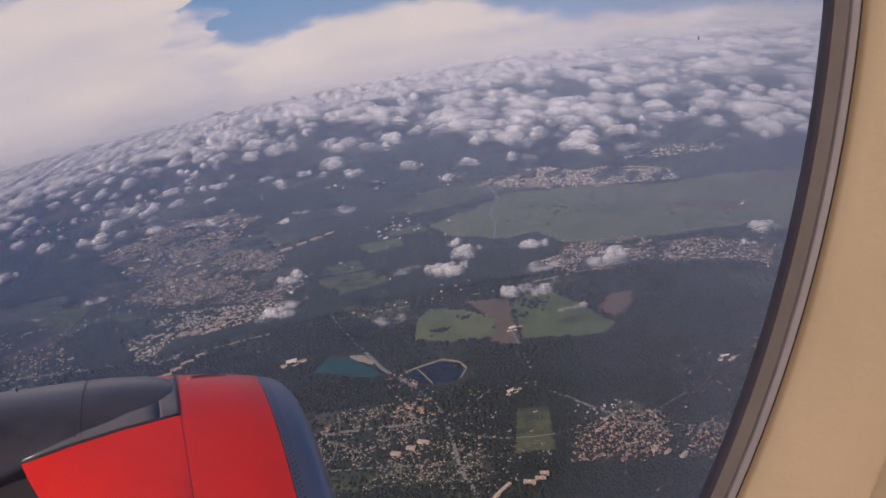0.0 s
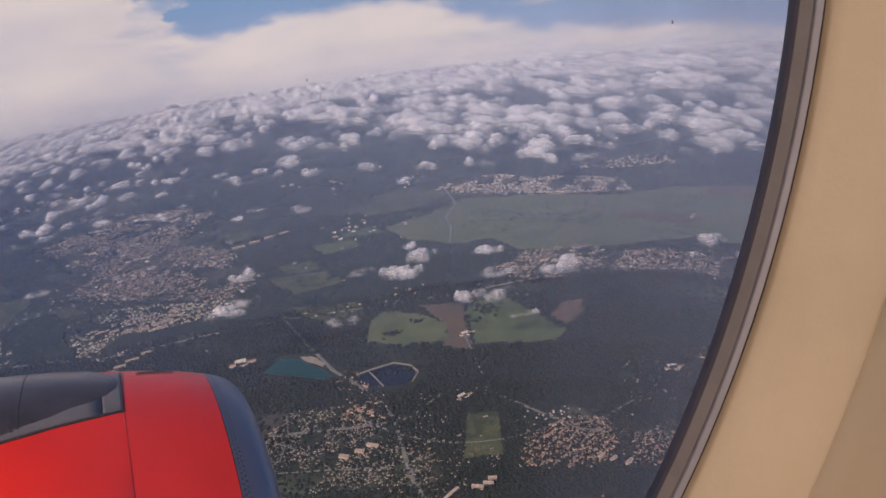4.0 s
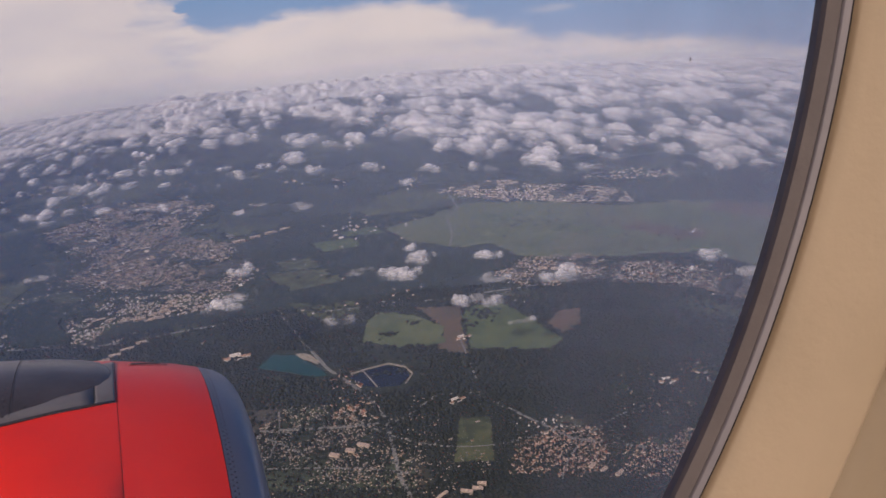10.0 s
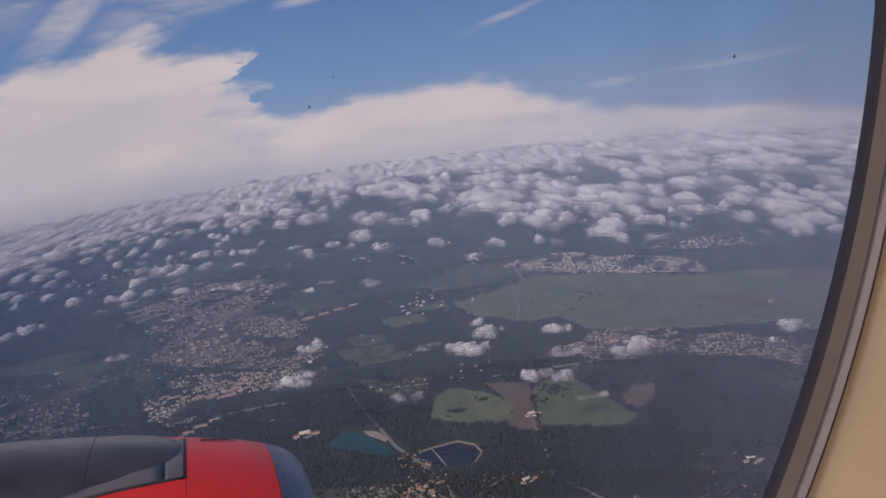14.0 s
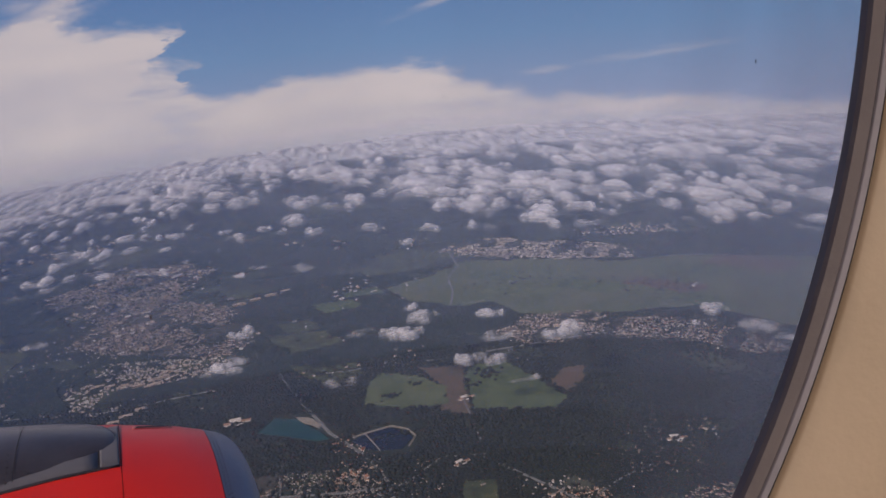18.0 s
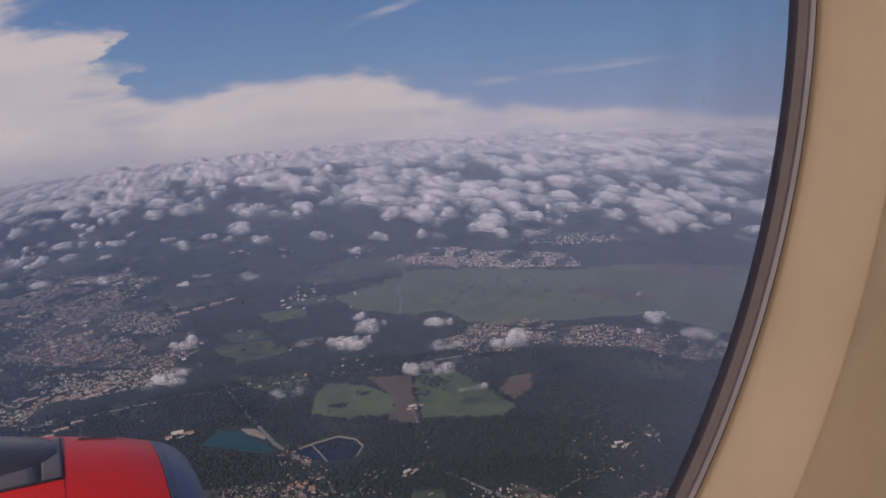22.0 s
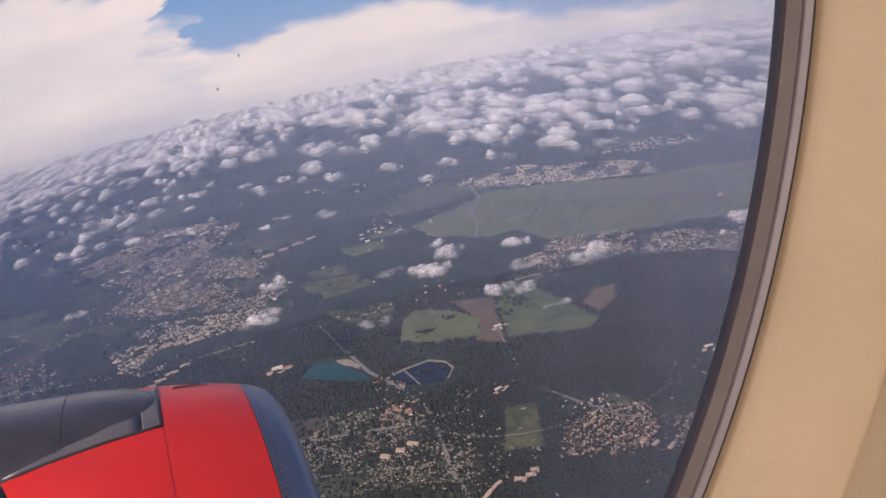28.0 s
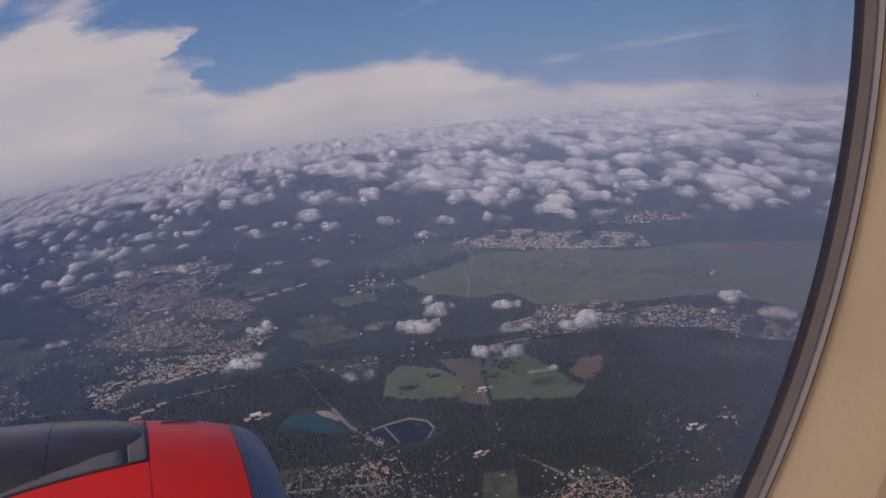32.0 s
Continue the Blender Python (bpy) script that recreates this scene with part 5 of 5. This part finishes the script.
# ---------------------------------------------------------------- engine
EY, EZ, EX = 3.45, ALT - 2.72, 0.12        # axis of the nacelle, and x of the joint between lip and cowl


def nacelle_ring(x, r, n=96, a0=0.0, a1=2 * pi, droop=0.0):
    return [(x, EY + r * cos(a0 + (a1 - a0) * i / n), EZ + r * sin(a0 + (a1 - a0) * i / n) + droop) for i in range(n)]


def nacelle_r(x):
    """Outer radius of the nacelle over x."""
    pts = [(0.305, 0.96), (0.303, 1.018), (0.296, 1.074), (0.278, 1.121), (0.245, 1.164), (0.19, 1.198), (0.12, 1.222), (0.0, 1.256), (-0.15, 1.284), (-0.3, 1.309), (-0.5, 1.327), (-0.7, 1.335), (-0.9, 1.33), (-1.3, 1.30), (-2.2, 1.25), (-5.0, 1.2)]
    for (x0, r0), (x1, r1) in zip(pts, pts[1:]):
        if x <= x0 and x >= x1:
            return r0 + (r1 - r0) * (x0 - x) / (x0 - x1)
    return pts[0][1] if x > pts[0][0] else pts[-1][1]


engine = tagged(new("jet_engine"), "red jet engine nacelle with bare metal inlet lip", "engine")
engine.matrix_world = AIR @ Matrix.Translation((EX + 0.256, EY + -0.009, EZ + -0.008))


def engine_part(name, bm, mat, parent=None, label=""):
    """A mesh built in world metres, hung under the engine or under one of its parts."""
    ob = finish(name, bm, mat, None, label)
    up = parent or engine
    ob.parent = up
    ob.matrix_parent_inverse = Matrix.Translation((-EX, -EY, -EZ))
    if parent:
        ob.matrix_parent_inverse = Matrix.Identity(4)
    return ob


def skin_between(xs, extra=0.0, slant=0.0):
    rings = [nacelle_ring(x, nacelle_r(x) + extra) for x in xs]
    if slant:
        # the rear edge leans forward from the crown downwards
        for k, ring in enumerate(rings):
            u = k / (len(rings) - 1)
            rings[k] = [(x + u * (min(0.34, 1.5 * (1 - (z - EZ) / nacelle_r(x))) - 0.049), y, z) for x, y, z in ring]
    bm = loft(rings)
    bmesh.ops.recalc_face_normals(bm, faces=bm.faces)
    return bm


lip_x = [0.122, 0.15, 0.19, 0.215, 0.24, 0.257, 0.272, 0.283, 0.292, 0.298, 0.302, 0.305]
rings = [nacelle_ring(x, nacelle_r(x)) for x in lip_x] + [nacelle_ring(x, r) for x, r in ((0.302, 0.92), (0.287, 0.88), (0.25, 0.86), (0.1, 0.85), (-0.5, 0.87))]
bm = loft(rings)
bmesh.ops.recalc_face_normals(bm, faces=bm.faces)
lip = engine_part("inlet_lip", bm, LIP, label="bare bluish metal inlet lip")
cowl = engine_part("fan_cowl", skin_between([0.1185, 0.06, 0.0, -0.08, -0.15, -0.22, -0.2685]), RED, label="glossy red fan cowl")
rear = engine_part("reverser_cowl", skin_between([-0.2712, -0.3, -0.4, -0.5, -0.6, -0.7, -0.8, -0.87], slant=0.012), RED, label="glossy red rear cowl")
engine_part("cowl_joint", skin_between([-0.2680, -0.2715], -0.004), GROOVE)
engine_part("lip_joint", skin_between([0.117, 0.123], -0.004), GROOVE)
engine_part("exhaust_cowl", skin_between([-0.5, -0.9, -1.1, -1.5, -2.0], -0.07), EXHAUST, label="dark grey exhaust cowl")


def on_nacelle(x, ang, lift=0.0):
    """A point of the nacelle's skin; ang in degrees from straight up towards the cabin."""
    r = nacelle_r(x) + lift
    return Vector((x, EY - r * sin(radians(ang)), EZ + r * cos(radians(ang))))


# rows of rivets on the lip
bm = bmesh.new()
for row, x in ((0, 0.137), (1, 0.152)):
    for k in range(150):
        ang = -40 + k * 1.2 + row * 0.6
        p = on_nacelle(x, ang, 0.0008)
        n = Vector((0, -sin(radians(ang)), cos(radians(ang))))
        u, w = Vector((1, 0, 0)), n.cross(Vector((1, 0, 0)))
        bm.faces.new([bm.verts.new(p + (u * cos(q * pi / 3) + w * sin(q * pi / 3)) * 0.004) for q in range(6)])
engine_part("rivet_rows", bm, GROOVE, lip, label="rows of small dark rivets")


def patch(corners, lift, mat, name, label="", n=8, thick=0.006, up=None):
    """A curved plate on the nacelle between four corners given as (x, angle)."""
    bm = bmesh.new()
    grid = []
    for i in range(n + 1):
        row = []
        for j in range(n + 1):
            u, v = i / n, j / n
            x = (1 - u) * ((1 - v) * corners[0][0] + v * corners[3][0]) + u * ((1 - v) * corners[1][0] + v * corners[2][0])
            a = (1 - u) * ((1 - v) * corners[0][1] + v * corners[3][1]) + u * ((1 - v) * corners[1][1] + v * corners[2][1])
            row.append(bm.verts.new(on_nacelle(x, a, lift)))
        grid.append(row)
    for i in range(n):
        for j in range(n):
            bm.faces.new((grid[i][j], grid[i + 1][j], grid[i + 1][j + 1], grid[i][j + 1]))
    geom = bmesh.ops.extrude_face_region(bm, geom=bm.faces[:])
    for v in (g for g in geom["geom"] if isinstance(g, bmesh.types.BMVert)):
        d = Vector((0, v.co.y - EY, v.co.z - EZ)).normalized()
        v.co -= d * (thick + lift)
    bmesh.ops.recalc_face_normals(bm, faces=bm.faces)
    return engine_part(name, bm, mat, up, label=label)


patch(VENT, 0.006, GROOVE, "vent_slot", "dark slotted vent in the cowl", up=cowl)
patch(VENT_LIP, 0.003, VENTED, "vent_fairing", "faded red vent surround", up=cowl)
plate = patch(TRI_A, 0.006, PANEL, "fairing_plate", "light grey triangular fairing plate")
patch(TRI_B, 0.005, PANEL, "fairing_skirt", "grey strip between pylon and cowl")
patch(TRI_LINE, 0.0068, GROOVE, "plate_joint", up=plate)
patch(SKIRT_LINE, 0.0065, GROOVE, "skirt_joint")
# pylon: a long rounded fairing from the cowl back to the wing
rings = []
for x, mid, half, low, top in PYLON_ROWS:
    ring = []
    for k in range(28):
        q = pi * k / 27
        a = radians(mid + half * cos(q))
        r = nacelle_r(x) + low + (top - low) * sin(q) ** 0.8
        ring.append((x, EY - r * sin(a), EZ + r * cos(a)))
    for k in range(27, -1, -1):
        q = pi * k / 27
        a = radians(mid + half * cos(q))
        r = nacelle_r(x) - (0.15 if x > -1.5 else 0.15 + 0.55 * (-1.5 - x))
        ring.append((x, EY - r * sin(a), EZ + r * cos(a)))
    rings.append(ring)
bm = loft(rings, cap=True)
bmesh.ops.recalc_face_normals(bm, faces=bm.faces)
pylon = engine_part("pylon", bm, PYLON, label="dark grey weathered pylon fairing")
for k, x in enumerate((-0.66, -1.28, -1.75)):
    bm = bmesh.new()
    r0 = PYLON_AT(x, 0.003)
    r1 = PYLON_AT(x - 0.0035, 0.003)
    va, vb = [bm.verts.new(p) for p in r0], [bm.verts.new(p) for p in r1]
    for i in range(len(va) - 1):
        bm.faces.new((va[i], va[i + 1], vb[i + 1], vb[i]))
    engine_part("pylon_joint", bm, GROOVE, pylon)

# bolts along the pylon's lower edge and seams
rngp = random.Random(4)
bm = bmesh.new()
for x, k in [(-0.45 - 0.055 * i, 4 + (i % 3)) for i in range(16)] + [(-0.69, k) for k in range(3, 9)] + [(-1.31, k) for k in range(3, 14, 2)] + [(-1.5 - 0.1 * i, 9) for i in range(6)]:
    x += rngp.uniform(-0.008, 0.008)
    ring = PYLON_AT(x, 0.004)
    back = PYLON_AT(x - 0.02, 0.004)
    if not ring or not back:
        continue
    c, u, w = Vector(ring[k]), (Vector(back[k]) - Vector(ring[k])).normalized(), (Vector(ring[k + 1]) - Vector(ring[k])).normalized()
    s = rngp.uniform(0.003, 0.0062)
    bm.faces.new([bm.verts.new(c + (u * cos(g * pi / 3) + w * sin(g * pi / 3)) * s) for g in range(6)])
engine_part("bolts", bm, GROOVE, pylon, label="small dark bolts in the pylon skin")

# ---------------------------------------------------------------- wing
wing = tagged(new("wing"), "pale grey swept wing with metal leading edge", "wing")
wing.matrix_world = AIR @ Matrix.Translation((-2.17, 3.1, ALT - 2.30))
ROOT, TIP = Vector((-2.17, 3.1, ALT - 2.30)), Vector((-7.40, 15.1, ALT - 1.37))


def wing_skin(c0, c1, lift):
    """Wing surface between two chord fractions, root to tip, with a thick rounded section."""
    rings = []
    for i in range(13):
        t = i / 12
        le = ROOT.lerp(TIP, t)
        chord = 4.2 * (1 - t) + 1.5 * t
        th = 0.13 * chord
        sec = []
        fr = [c0 + (c1 - c0) * k / 12 for k in range(13)]
        for f in fr:
            y = th * (2.969 * sqrt(f) - 1.26 * f - 3.516 * f * f + 2.843 * f ** 3 - 1.015 * f ** 4) * 0.5 + lift
            sec.append((le.x - f * chord, le.y, le.z + y))
        for f in fr[::-1]:
            y = -th * (2.969 * sqrt(f) - 1.26 * f - 3.516 * f * f + 2.843 * f ** 3 - 1.015 * f ** 4) * 0.35
            sec.append((le.x - f * chord, le.y, le.z + y))
        rings.append(sec)
    bm = loft(rings, cap=True)
    bmesh.ops.recalc_face_normals(bm, faces=bm.faces)
    return bm


def wing_part(name, bm, mat, label=""):
    ob = finish(name, bm, mat, wing, label)
    ob.matrix_parent_inverse = Matrix.Translation((2.17, -3.1, 2.30 - ALT))
    return ob


wing_part("slat", wing_skin(0.0, 0.13, 0.004), WING_EDGE, "bare metal leading edge slat")
wing_part("wing_box", wing_skin(0.136, 0.97, 0.0), WING, "light grey painted wing skin")
